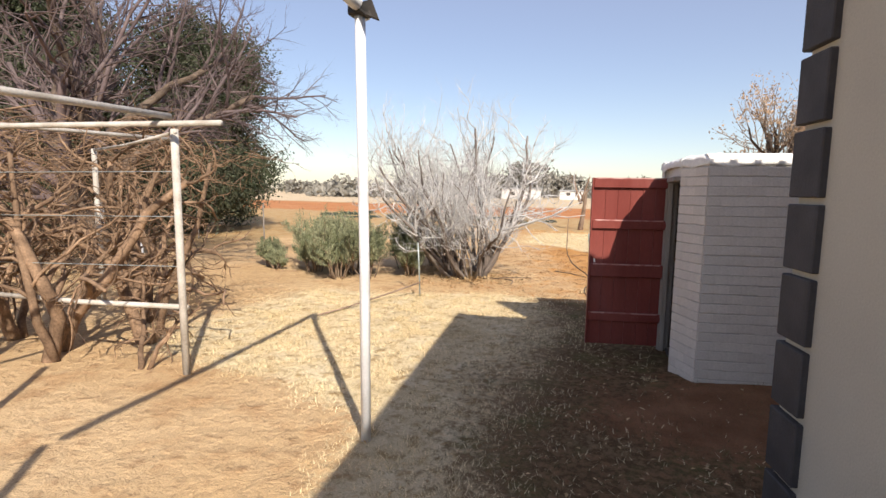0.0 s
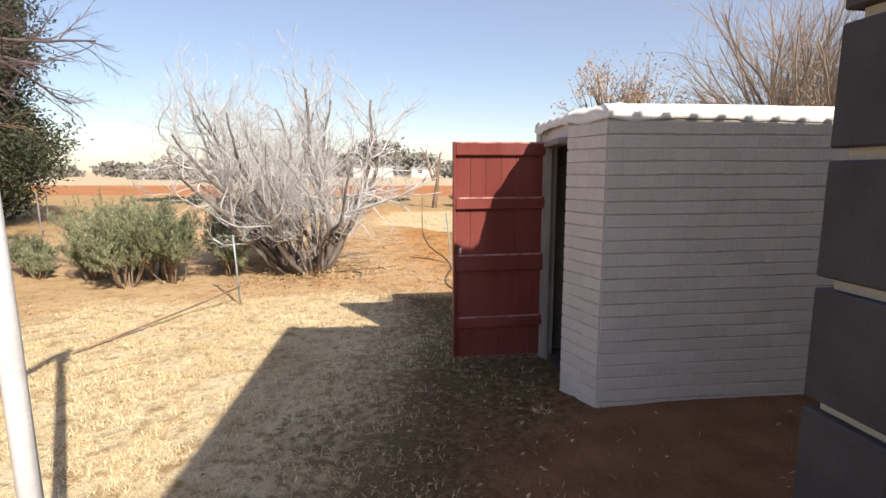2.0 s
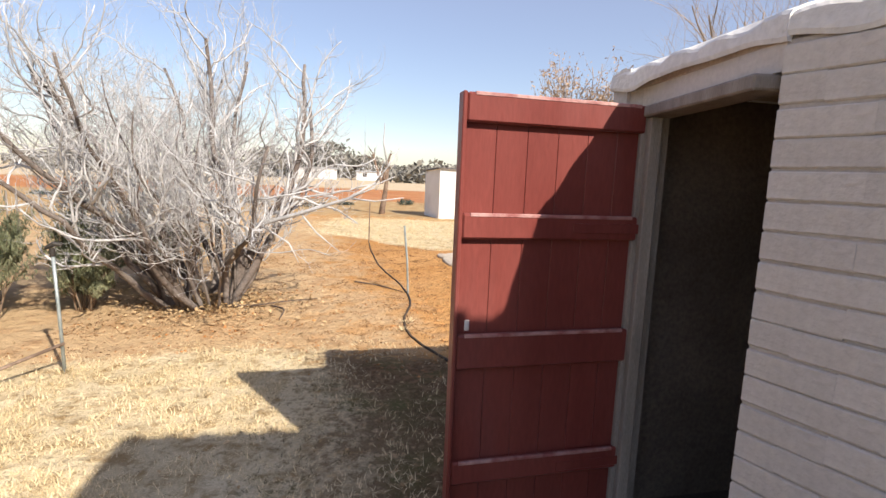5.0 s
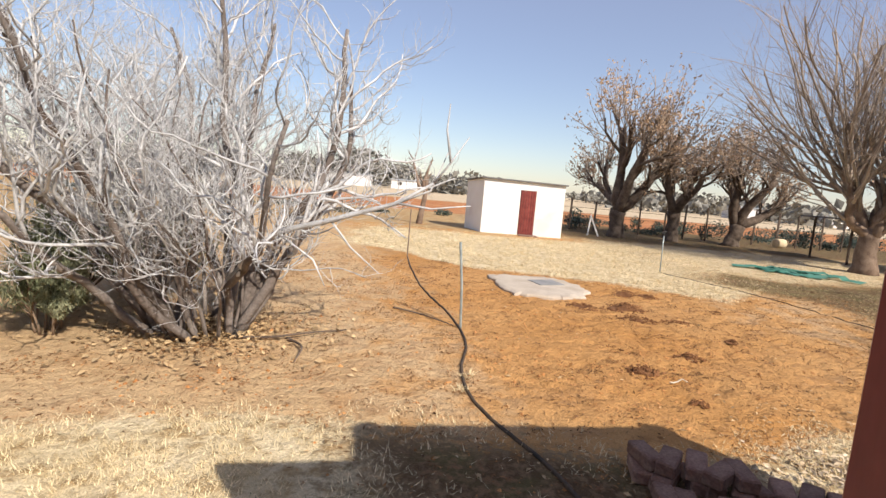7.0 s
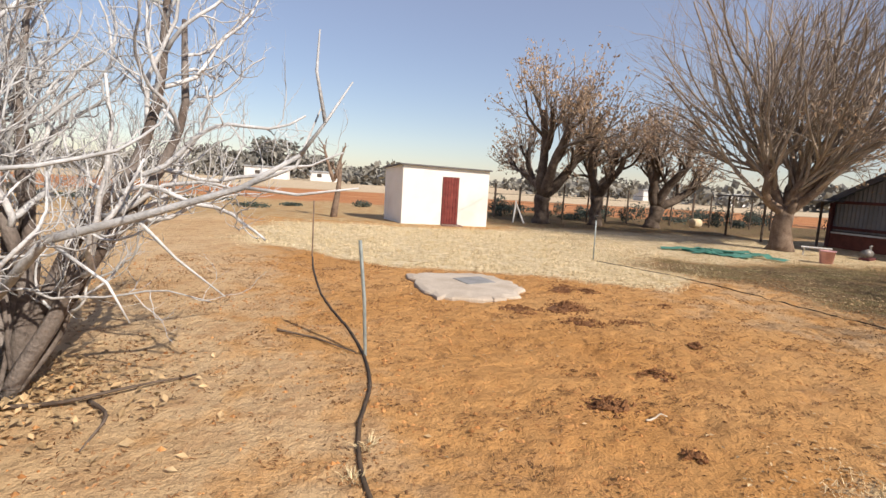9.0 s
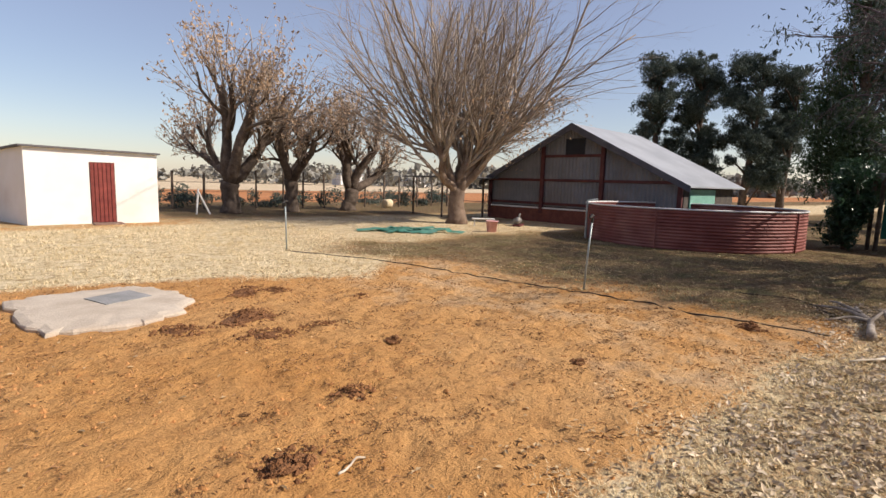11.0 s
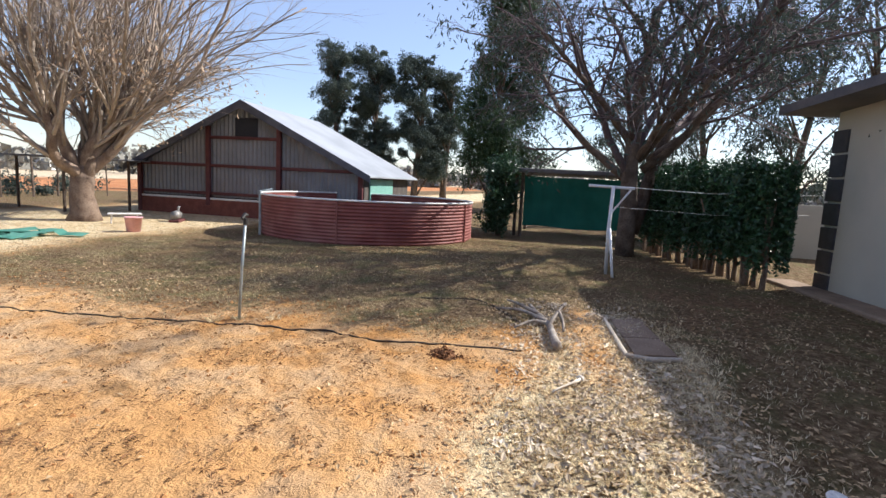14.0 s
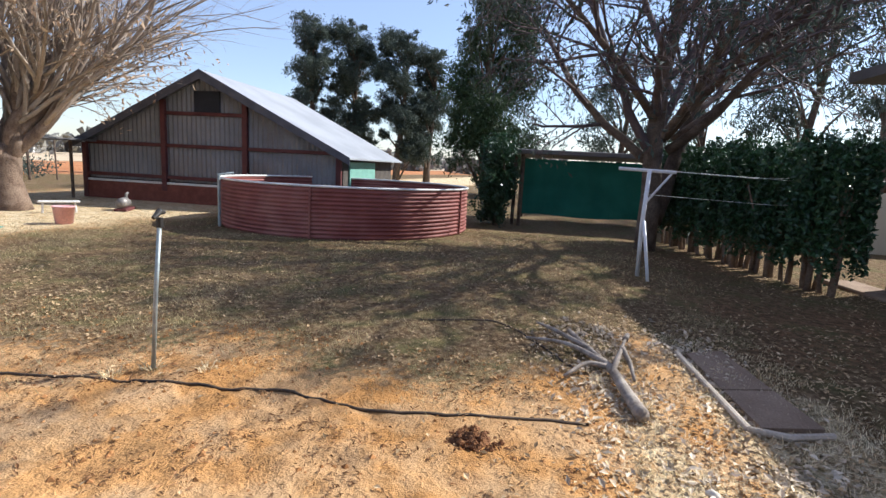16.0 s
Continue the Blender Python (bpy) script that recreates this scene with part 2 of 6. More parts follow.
# ---- geometry helpers ----
class Geo:
    """Gathers vertices and faces of one mesh."""

    def __init__(self):
        self.v, self.f, self.n = [], [], 0

    def add(self, verts, faces):
        verts = np.asarray(verts, float).reshape(-1, 3)
        self.v.append(verts)
        self.f.extend([tuple(int(i) + self.n for i in f) for f in faces])
        self.n += len(verts)
        return self

    def quads(self, verts, k=4):
        """Loose polygons of k corners: verts of shape (m, k, 3)."""
        m = len(verts)
        idx = np.arange(m * k).reshape(m, k) + self.n
        self.v.append(np.asarray(verts, float).reshape(-1, 3))
        self.f.extend(idx.tolist())
        self.n += m * k
        return self

    def box(self, lo, hi, c=0.0, turn=None):
        lo, hi = np.array(lo, float), np.array(hi, float)
        mid, half = (lo + hi) / 2, (hi - lo) / 2
        c = min(c, half.min() * 0.9)
        v, ix = [], {}
        for sx in (-1, 1):
            for sy in (-1, 1):
                for sz in (-1, 1):
                    s = np.array((sx, sy, sz))
                    for a in range(3):
                        p = s * (half - c)
                        p[a] = s[a] * half[a]
                        ix[(sx, sy, sz, a)] = len(v)
                        v.append(p)
        f = []
        for a in range(3):
            b, d = [(1, 2), (0, 2), (0, 1)][a]
            for s in (-1, 1):
                q = []
                for sb, sd in ((-1, -1), (1, -1), (1, 1), (-1, 1)):
                    k = [0, 0, 0]
                    k[a], k[b], k[d] = s, sb, sd
                    q.append(ix[(*k, a)])
                f.append(q)
            if c:
                for sb in (-1, 1):
                    for sd in (-1, 1):
                        q = []
                        for sa, face in ((-1, b), (1, b), (1, d), (-1, d)):
                            k = [0, 0, 0]
                            k[a], k[b], k[d] = sa, sb, sd
                            q.append(ix[(*k, face)])
                        f.append(q)
        if c:
            for sx in (-1, 1):
                for sy in (-1, 1):
                    for sz in (-1, 1):
                        f.append([ix[(sx, sy, sz, a)] for a in range(3)])
        v = np.array(v)
        out = []
        for q in f:
            n = np.cross(v[q[1]] - v[q[0]], v[q[2]] - v[q[0]])
            out.append(q if n @ v[q].mean(0) > 0 else q[::-1])
        if turn is not None:
            v = v @ np.array(turn.to_3x3()).T
        return self.add(v + mid, out)

    def tube(self, path, r, sides=8, cap=True):
        path = np.asarray(path, float)
        r = np.broadcast_to(np.asarray(r, float), (len(path),))
        v = rings(path[None], r[None], sides)[0]
        n = len(path)
        f = [(i * sides + j, i * sides + (j + 1) % sides, (i + 1) * sides + (j + 1) % sides, (i + 1) * sides + j) for i in range(n - 1) for j in range(sides)]
        if cap:
            f += [tuple(range(sides))[::-1], tuple(range((n - 1) * sides, n * sides))]
        return self.add(v.reshape(-1, 3), f)

    def slab(self, outline, z0, z1):
        """An upright prism over an outline given anticlockwise."""
        n = len(outline)
        v = [(x, y, z0) for x, y in outline] + [(x, y, z1) for x, y in outline]
        f = [(i, (i + 1) % n, n + (i + 1) % n, n + i) for i in range(n)] + [tuple(range(n))[::-1], tuple(range(n, 2 * n))]
        return self.add(v, f)

    def mesh(self, name, material, smooth=False):
        me = bpy.data.meshes.new(name)
        v = np.concatenate(self.v)
        me.from_pydata(v.tolist(), [], self.f)
        me.materials.append(material)
        if smooth:
            me.polygons.foreach_set("use_smooth", [True] * len(me.polygons))
        me.update()
        return me


def rings(P, R, sides):
    """Rings of points round many paths at once: P (m, n, 3), R (m, n)."""
    T = np.gradient(P, axis=1)
    T /= np.linalg.norm(T, axis=2, keepdims=True) + 1e-9
    mean = P[:, -1] - P[:, 0]
    ref = np.where(np.abs(mean[:, 2:3]) > 0.8 * np.linalg.norm(mean, axis=1, keepdims=True), [[1.0, 0.13, 0]], [[0.1, 0, 1.0]])
    U = np.cross(T, ref[:, None, :])
    U /= np.linalg.norm(U, axis=2, keepdims=True) + 1e-9
    V = np.cross(T, U)
    a = np.arange(sides) * 2 * np.pi / sides
    return P[:, :, None, :] + R[:, :, None, None] * (np.cos(a)[None, None, :, None] * U[:, :, None, :] + np.sin(a)[None, None, :, None] * V[:, :, None, :])


def tubes_mesh(name, paths, material):
    """Many tapered stems in one mesh. paths: list of (points, radii, sides)."""
    groups = {}
    for p, r, s in paths:
        groups.setdefault((len(p), s), []).append((p, r))
    g = Geo()
    for (n, s), items in groups.items():
        V = rings(np.array([i[0] for i in items]), np.array([i[1] for i in items]), s)
        m = len(items)
        base = (np.arange(m) * n * s)[:, None, None]
        i = np.arange(n - 1)[None, :, None]
        j = np.arange(s)[None, None, :]
        k = (j + 1) % s
        q = np.stack([base + i * s + j, base + i * s + k, base + (i + 1) * s + k, base + (i + 1) * s + j], -1).reshape(-1, 4) + g.n
        g.v.append(V.reshape(-1, 3))
        g.f.extend(q.tolist())
        if s >= 5:
            b0 = np.arange(m)[:, None] * n * s + g.n
            g.f.extend((b0 + np.arange(s)[::-1]).tolist())
            g.f.extend((b0 + (n - 1) * s + np.arange(s)).tolist())
        g.n += V.size // 3
    return g.mesh(name, material, True)


def leaves_mesh(name, centres, size, material, rng, droop=0.0, slim=0.5, flat=0.0):
    """Folded little leaves at the given centres."""
    c = np.asarray(centres, float)
    m = len(c)
    d = rng.normal(size=(m, 3))
    d[:, 2] = d[:, 2] * (1 - flat) - droop
    d /= np.linalg.norm(d, axis=1, keepdims=True)
    up = rng.normal(size=(m, 3)) * (1 - flat) + np.array([0, 0, flat * 2])
    w = np.cross(d, up)
    w /= np.linalg.norm(w, axis=1, keepdims=True) + 1e-9
    n = np.cross(w, d)
    s = (size * rng.uniform(0.6, 1.4, m))[:, None]
    a, b = c - d * s * 0.5, c + d * s * 0.5
    l, r = c + w * s * slim * 0.5 + n * s * 0.12, c - w * s * slim * 0.5 + n * s * 0.12
    g = Geo()
    g.v.append(np.stack([a, r, b, l], 1).reshape(-1, 3))
    i = np.arange(m) * 4
    g.f = np.stack([i, i + 1, i + 2, i + 2, i + 3, i], 1).reshape(-1, 3).tolist()
    g.n = 4 * m
    return g.mesh(name, material)


def thing(name, at, rz, label, category, group="", kind=""):
    ob = new(name)
    ob.empty_display_size = 0.1
    ob.matrix_basis = pose(*at, 0, 0, rz)
    return tagged(ob, label, category, group, kind)


def part(name, geo, material, parent, label="", smooth=False, at=None):
    me = geo if isinstance(geo, bpy.types.Mesh) else geo.mesh(name, material, smooth)
    ob = new(name, me)
    ob.parent = parent
    if at is not None:
        ob.matrix_basis = at
    return tagged(ob, label)


def solid(name, geo, material, label, category, group="", kind="", smooth=False):
    me = geo if isinstance(geo, bpy.types.Mesh) else geo.mesh(name, material, smooth)
    return tagged(new(name, me), label, category, group, kind)


def lattice(x, y, seed):
    """Smooth value noise in the plane, 0 to 1."""
    xi, yi = np.floor(x), np.floor(y)
    fx, fy = x - xi, y - yi
    fx, fy = fx * fx * (3 - 2 * fx), fy * fy * (3 - 2 * fy)

    def h(a, b):
        s = np.sin(a * 127.1 + b * 311.7 + seed * 74.7) * 43758.5453
        return s - np.floor(s)

    return (h(xi, yi) * (1 - fx) + h(xi + 1, yi) * fx) * (1 - fy) + (h(xi, yi + 1) * (1 - fx) + h(xi + 1, yi + 1) * fx) * fy


def fbm(x, y, seed, n=4):
    return sum(lattice(x * 2**i, y * 2**i, seed + i) * 0.5**i for i in range(n)) / (2 - 0.5 ** (n - 1))


def step(x, a, b):
    t = np.clip((x - a) / (b - a), 0, 1)
    return t * t * (3 - 2 * t)


def edge_y(x, pts):
    """y of a line of points at x."""
    return np.interp(x, [p[0] for p in pts], [p[1] for p in pts])


# ---- ground: one sheet out to the horizon ----
HOSE_LINE = [(8.5, 7.6), (6.72, 8.62), (6.48, 9.65), (6.37, 11.04), (6.01, 12.6), (5.45, 14.9), (4.76, 16.3), (4.4, 18.5), (4.2, 30)]


def ground_z(x, y):
    near = np.exp(-(np.hypot(x - 3, y - 9) / 30) ** 4)
    bank = 0.055 * np.exp(-(((x - 2.3) / 1.3) ** 4 + ((y - 4.72 - 0.16 * (x - 1.4)) / 0.3) ** 2))
    bare = step(y - 0.12 * x, 7.9, 8.7) * step(x, -1.5, 1.5) * (1 - step(x - 0.05 * y, 6.0, 6.6)) * (1 - step(y, 13, 14.5))
    ridge = 1 - np.abs(2 * fbm(x * 3.1, y * 3.1, 71, 2) - 1)
    pits = step(fbm(x * 6.5 + 5, y * 6.5, 77, 2), 0.56, 0.72)
    trod = bare * (0.008 * ridge - 0.02 * pits + 0.024 * (fbm(x * 10, y * 10, 81, 2) - 0.5))
    return near * ((fbm(x * 0.5, y * 0.5, 3) - 0.5) * 0.035 + (fbm(x * 3, y * 3, 8, 3) - 0.5) * 0.03 + trod - 0.004 * bare) + bank


def zones(x, y):
    """How far the ground is dry grass, leaf litter with the yard's shade, red field, pale field at a place."""
    wob = (fbm(x * 0.9, y * 0.9, 20) - 0.5) * 1.6
    lawn_top = edge_y(x, [(-9, 6.4), (-3.6, 7.5), (-0.5, 8.3), (1.2, 8.0), (2.6, 8.5), (3.4, 8.7), (4.5, 8.7), (5.9, 8.5), (7, 8.4), (40, 8.4)])
    south = 1 - step(y - lawn_top + wob * 0.35, -0.35, 0.35)
    sand = step(-0.9 - x + wob * 0.4, -0.4, 0.5) * (1 - step(y - (3.15 - 0.25 * (x + 1)) + wob * 0.4, -0.35, 0.4))
    garden = step(-4.2 - x + wob * 0.5, -0.5, 0.9) * step(y, 2.5, 4) * (1 - step(y + wob, 7.5, 9.5))
    shed_soil = np.exp(-(((x - 1.9) / 1.5) ** 2 + ((y - 4.6) / 0.55) ** 2))
    patch = step(y - edge_y(x, [(-30, 17.5), (-1.3, 16.5), (0.6, 14.9), (3, 14.2), (4.65, 13.5), (9, 17.5)]) + wob * 0.5, -0.4, 0.4) * (1 - step(y + wob, 21, 23.5)) * step(x + wob, -3.5, -1.5)
    hx = np.interp(y, [p[1] for p in HOSE_LINE], [p[0] for p in HOSE_LINE])
    east = step(x - hx + wob * 0.7, -0.2, 1.5) * step(y, 7, 8)
    band = step(y, 6.6, 7.3) * step(x, 1.3, 2.3) * (1 - step(x + wob, 7.5, 9))
    strip = np.exp(-(((y - 8.05 - 0.12 * (x - 7)) / 0.22) ** 2)) * step(x, 5.6, 6.6) * (1 - step(x, 8.2, 8.9))
    # The yard's side by the house, coloured darker to deepen the house's shade.
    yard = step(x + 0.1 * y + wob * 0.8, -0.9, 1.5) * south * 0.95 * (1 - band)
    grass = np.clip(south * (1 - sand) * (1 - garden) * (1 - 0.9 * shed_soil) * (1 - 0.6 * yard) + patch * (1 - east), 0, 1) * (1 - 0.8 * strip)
    meadow = east * step(y + wob, 15.2, 17.5) * (1 - step(y + wob, 23, 26))
    east = east * (1 - 0.75 * meadow)
    grass = np.clip(grass + 0.7 * meadow, 0, 1)
    # Real leaf litter, plus the yard's shade put into the same dark colour.
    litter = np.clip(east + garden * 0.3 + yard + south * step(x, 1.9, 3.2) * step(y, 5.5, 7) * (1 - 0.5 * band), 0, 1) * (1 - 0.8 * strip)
    scrub = step(y + wob * 2, 21.5, 25) * (1 - east) + step(-9 - x, 0, 3) * step(y, 8, 12)
    far = y + 0.05 * x
    red = step(far + wob * 2, 32, 37) * (1 - step(far, 55, 61))
    pale = step(far, 55, 63)
    tan = np.maximum(1 - step(x + 0.25 * (y - 8) + wob, -1.5, 2.2), 0.45 * step(x + wob, 2.5, 5.5))
    # Reddish soil by the outhouse wall, with some shade colour over the yard.
    loam_and_shade = np.clip(1.15 * np.exp(-(((x - 2.3) / 1.5) ** 4 + ((y - 4.25 - 0.16 * (x - 1.4)) / 0.6) ** 2)) + 0.4 * yard * step(wob, -0.1, 0.35), 0, 1)
    return grass, litter, np.clip(scrub, 0, 1), red, pale, tan, loam_and_shade


def spaced(lo, hi, inner_lo, inner_hi, d):
    a = list(np.arange(inner_lo, inner_hi, d))
    s, x = d, inner_hi
    while x < hi:
        a.append(x)
        s *= 1.12
        x += s
    a.append(hi)
    s, x, low = d, inner_lo - d, []
    while x > lo:
        low.append(x)
        s *= 1.12
        x -= s
    low.append(lo)
    return np.array(low[::-1] + a)


gx, gy = spaced(-1500, 1500, -5, 9, 0.042), spaced(-1500, 1500, 1.0, 14.5, 0.042)
GX, GY = np.meshgrid(gx, gy)
GZ = ground_z(GX, GY)
nx, ny = len(gx), len(gy)
ii, jj = np.meshgrid(np.arange(nx - 1), np.arange(ny - 1))
k0 = (jj * nx + ii).ravel()
gme = bpy.data.meshes.new("ground")
gme.vertices.add(nx * ny)
gme.vertices.foreach_set("co", np.stack([GX, GY, GZ], -1).ravel())
quad = np.stack([k0, k0 + 1, k0 + nx + 1, k0 + nx], 1)
gme.loops.add(quad.size)
gme.loops.foreach_set("vertex_index", quad.ravel())
gme.polygons.add(len(quad))
gme.polygons.foreach_set("loop_start", np.arange(len(quad)) * 4)
gme.update(calc_edges=True)
gme.polygons.foreach_set("use_smooth", np.ones(len(quad), bool))
for zone_name, zone in zip(("grass", "litter", "scrub", "red", "pale", "tan", "loam_and_shade"), zones(GX, GY)):
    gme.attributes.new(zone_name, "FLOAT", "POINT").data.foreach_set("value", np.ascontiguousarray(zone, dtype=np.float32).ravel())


def ground_material():
    m = bpy.data.materials.new("ground")
    m.use_nodes = True
    nt = m.node_tree
    N, L, b = nt.nodes.new, nt.links.new, nt.nodes["Principled BSDF"]
    co = N("ShaderNodeTexCoord").outputs["Object"]

    def nz(s, d=5.0, rough=0.6):
        n = N("ShaderNodeTexNoise")
        n.inputs["Scale"].default_value, n.inputs["Detail"].default_value, n.inputs["Roughness"].default_value = s, d, rough
        L(co, n.inputs["Vector"])
        return n.outputs[0]

    def rng(x, a, z, lo=0.0, hi=1.0):
        r = N("ShaderNodeMapRange")
        for k, v in zip(("From Min", "From Max", "To Min", "To Max"), (a, z, lo, hi)):
            r.inputs[k].default_value = v
        L(x, r.inputs["Value"])
        return r.outputs[0]

    def mix(f, a, z, kind="MIX"):
        x = N("ShaderNodeMix")
        x.data_type, x.blend_type = "RGBA", kind
        for sock, v in ((x.inputs[0], f), (x.inputs[6], a), (x.inputs[7], z)):
            if isinstance(v, (int, float)):
                sock.default_value = v
            elif isinstance(v, tuple):
                sock.default_value = (*v, 1)
            else:
                L(v, sock)
        return x.outputs[2]

    def att(name, breakup):
        """A zone's mask with its edge broken up by noise."""
        a = N("ShaderNodeAttribute")
        a.attribute_name = name
        s = N("ShaderNodeMath")
        s.operation = "ADD"
        L(a.outputs["Fac"], s.inputs[0])
        L(rng(breakup, 0.3, 0.7, -0.35, 0.35), s.inputs[1])
        return rng(s.outputs[0], 0.3, 0.7)

    big, mid, fine, grit, tread = nz(0.35), nz(2.2), nz(14, 6, 0.7), nz(90, 3, 0.7), nz(6.5, 5, 0.6)
    soil = mix(rng(big, 0.35, 0.65), (0.50, 0.25, 0.083), (0.57, 0.325, 0.135))
    soil = mix(att("tan", mid), soil, mix(rng(big, 0.35, 0.65), (0.55, 0.365, 0.19), (0.62, 0.445, 0.26)))
    soil = mix(rng(mid, 0.5, 0.75), soil, mix(0.5, soil, (0.34, 0.15, 0.05)))
    soil = mix(rng(fine, 0.56, 0.7), soil, mix(0.3, soil, (0.2, 0.085, 0.03)))
    soil = mix(rng(tread, 0.55, 0.68), soil, mix(0.4, soil, (0.2, 0.09, 0.035)))
    grass = mix(rng(mid, 0.35, 0.65), (0.64, 0.51, 0.305), (0.75, 0.625, 0.41))
    grass = mix(rng(fine, 0.52, 0.72), grass, (0.33, 0.23, 0.11))
    grass = mix(rng(tread, 0.5, 0.66), grass, (0.40, 0.275, 0.135))
    # Litter brown, which also darkens the shaded yard.
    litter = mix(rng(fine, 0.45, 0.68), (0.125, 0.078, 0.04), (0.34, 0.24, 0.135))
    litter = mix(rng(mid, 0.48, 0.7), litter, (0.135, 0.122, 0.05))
    scrub = mix(rng(mid, 0.4, 0.65), (0.42, 0.26, 0.12), (0.5, 0.37, 0.2))
    red = mix(rng(big, 0.35, 0.65), (0.42, 0.17, 0.07), (0.50, 0.24, 0.11))
    pale = mix(rng(big, 0.35, 0.65), (0.55, 0.43, 0.28), (0.6, 0.48, 0.33))
    col = mix(att("scrub", mid), soil, scrub)
    col = mix(att("grass", fine), col, grass)
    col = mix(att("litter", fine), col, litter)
    loam_and_shade = mix(rng(mid, 0.35, 0.65), (0.19, 0.092, 0.046), (0.29, 0.15, 0.08))
    col = mix(att("loam_and_shade", fine), col, loam_and_shade)
    col = mix(att("red", big), col, red)
    col = mix(att("pale", big), col, pale)
    col = mix(1.0, col, rng(grit, 0.25, 0.75, 0.75, 1.22), "MULTIPLY")
    L(col, b.inputs["Base Color"])
    b.inputs["Roughness"].default_value, b.inputs["Specular IOR Level"].default_value = 1.0, 0.1
    h = N("ShaderNodeMath")
    h.operation = "MULTIPLY_ADD"
    L(fine, h.inputs[0])
    h.inputs[1].default_value = 1.6
    h2 = N("ShaderNodeMath")
    h2.operation = "MULTIPLY_ADD"
    L(tread, h2.inputs[0])
    h2.inputs[1].default_value = 5.0
    L(grit, h2.inputs[2])
    L(h2.outputs[0], h.inputs[2])
    bp = N("ShaderNodeBump")
    bp.inputs["Strength"].default_value, bp.inputs["Distance"].default_value = 0.75, 0.02
    L(h.outputs[0], bp.inputs["Height"])
    L(bp.outputs[0], b.inputs["Normal"])
    return m


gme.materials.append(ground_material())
ground = tagged(new("ground", gme), "bare orange soil with dry pale lawn and leaf litter", "ground", kind="structure")


# ---- house: plastered, grey quoins, level eaves ----
HR = 10.8
house = thing("house", (1.555, 2.85, 0), HR, "cream plastered farmhouse with painted grey quoins", "house")
def top_at(u):
    return 3.2 - 0.05 * (u + 0.45)


g = Geo()
g.add([(0, -9, -0.05), (10.3, -9, -0.05), (10.3, 0, -0.05), (0, 0, -0.05), (0, -9, top_at(0) - 0.004), (10.3, -9, top_at(10.3) - 0.004), (10.3, 0, top_at(10.3) - 0.004), (0, 0, top_at(0) - 0.004)], [(1, 0, 4, 5), (2, 1, 5, 6), (3, 2, 6, 7), (0, 3, 7, 4), (4, 7, 6, 5)])
part("wall", g, M_PLASTER, house)
g = Geo()
rim = [(-0.89, -9.4), (10.7, -9.4), (10.7, 0.66), (6.4, 0.47), (-0.235, 0.46)]
n = len(rim)
g.add([(x, y, top_at(x)) for x, y in rim] + [(x, y, top_at(x) + 0.13) for x, y in rim], [(i, (i + 1) % n, n + (i + 1) % n, n + i) for i in range(n)] + [tuple(range(n))[::-1], tuple(range(n, 2 * n))])
for k in range(58):
    x = -0.2 + k * 0.187
    y1 = (0.46 if x < 6.4 else 0.5) - 0.002
    z = top_at(x + 0.04) + 0.126
    g.add([(x, -9.39, z), (x + 0.08, -9.39, z), (x + 0.065, -9.39, z + 0.038), (x + 0.015, -9.39, z + 0.038), (x, y1, z), (x + 0.08, y1, z), (x + 0.065, y1, z + 0.038), (x + 0.015, y1, z + 0.038)], [(0, 1, 2, 3), (7, 6, 5, 4), (1, 5, 6, 2), (2, 6, 7, 3), (3, 7, 4, 0)])
part("roof", g, M_DARKROOF, house, "low dark ribbed sheet roof with short eaves")
part("apron", Geo().box((4.5, 0.004, -0.05), (10.9, 0.5, 0.05), 0.02), M_PATH, house, "dull brown concrete apron along the wall")
qrng = random.Random(4)
for corner in (0, 1):
    for row in range(9 if corner == 0 else 7):
        z0 = -0.0625 + row * 0.355
        w1, w2 = (0.225, 0.27) if corner == 0 else (0.3, 0.27)
        gq = Geo()
        e = qrng.uniform(-0.008, 0.008)
        if corner == 0:
            gq.box((-0.035, -w1 + e, z0), (w2, 0.03, z0 + 0.322), 0.006)
        else:
            gq.box((10.3 - w1 + e, -w2, z0), (10.335, 0.03, z0 + 0.322), 0.006)
        part("quoin", gq, M_QUOIN, house)


# ---- outhouse of painted brick ----
SA, SB, SC, SD, SJ, SK = (1.42, 4.77), (3.31, 5.08), (3.1, 6.42), (1.14, 6.1), (1.24, 5.13), (1.2, 5.92)
outhouse = thing("outhouse", (0, 0, 0), 0, "small outhouse of white-painted brick with ragged mortar top", "outhouse")


def wall_run(g, a, b, z0, z1, thick):
    a, b = np.array(a), np.array(b)
    d = (b - a) / np.linalg.norm(b - a)
    n = np.array((-d[1], d[0])) * thick
    g.slab([tuple(a), tuple(b), tuple(b + n), tuple(a + n)], z0, z1)


runs = {}
for key, a, b, z0, thick in (("south", SA, SB, -0.05, 0.11), ("east", SB, SC, -0.05, 0.11), ("north", SC, SD, -0.05, 0.11), ("splay", SJ, SA, -0.05, 0.13), ("pier", SD, SK, -0.05, 0.11), ("lintel", SK, SJ, 1.89, 0.11)):
    g = Geo()
    wall_run(g, a, b, z0, 2.0, thick)
    runs[key] = part("lintel" if key == "lintel" else "wall", g, M_JOINT if key in ("south", "splay") else M_BRICK, outhouse)
roof_out = [SA, SB, SC, SD, (1.19, 5.92), SJ]
g = Geo().slab([(x + 0.0, y) for x, y in roof_out], 1.97, 2.03)
part("roof", g, M_CONC, outhouse, "flat concrete roof slab")
brng = random.Random(11)


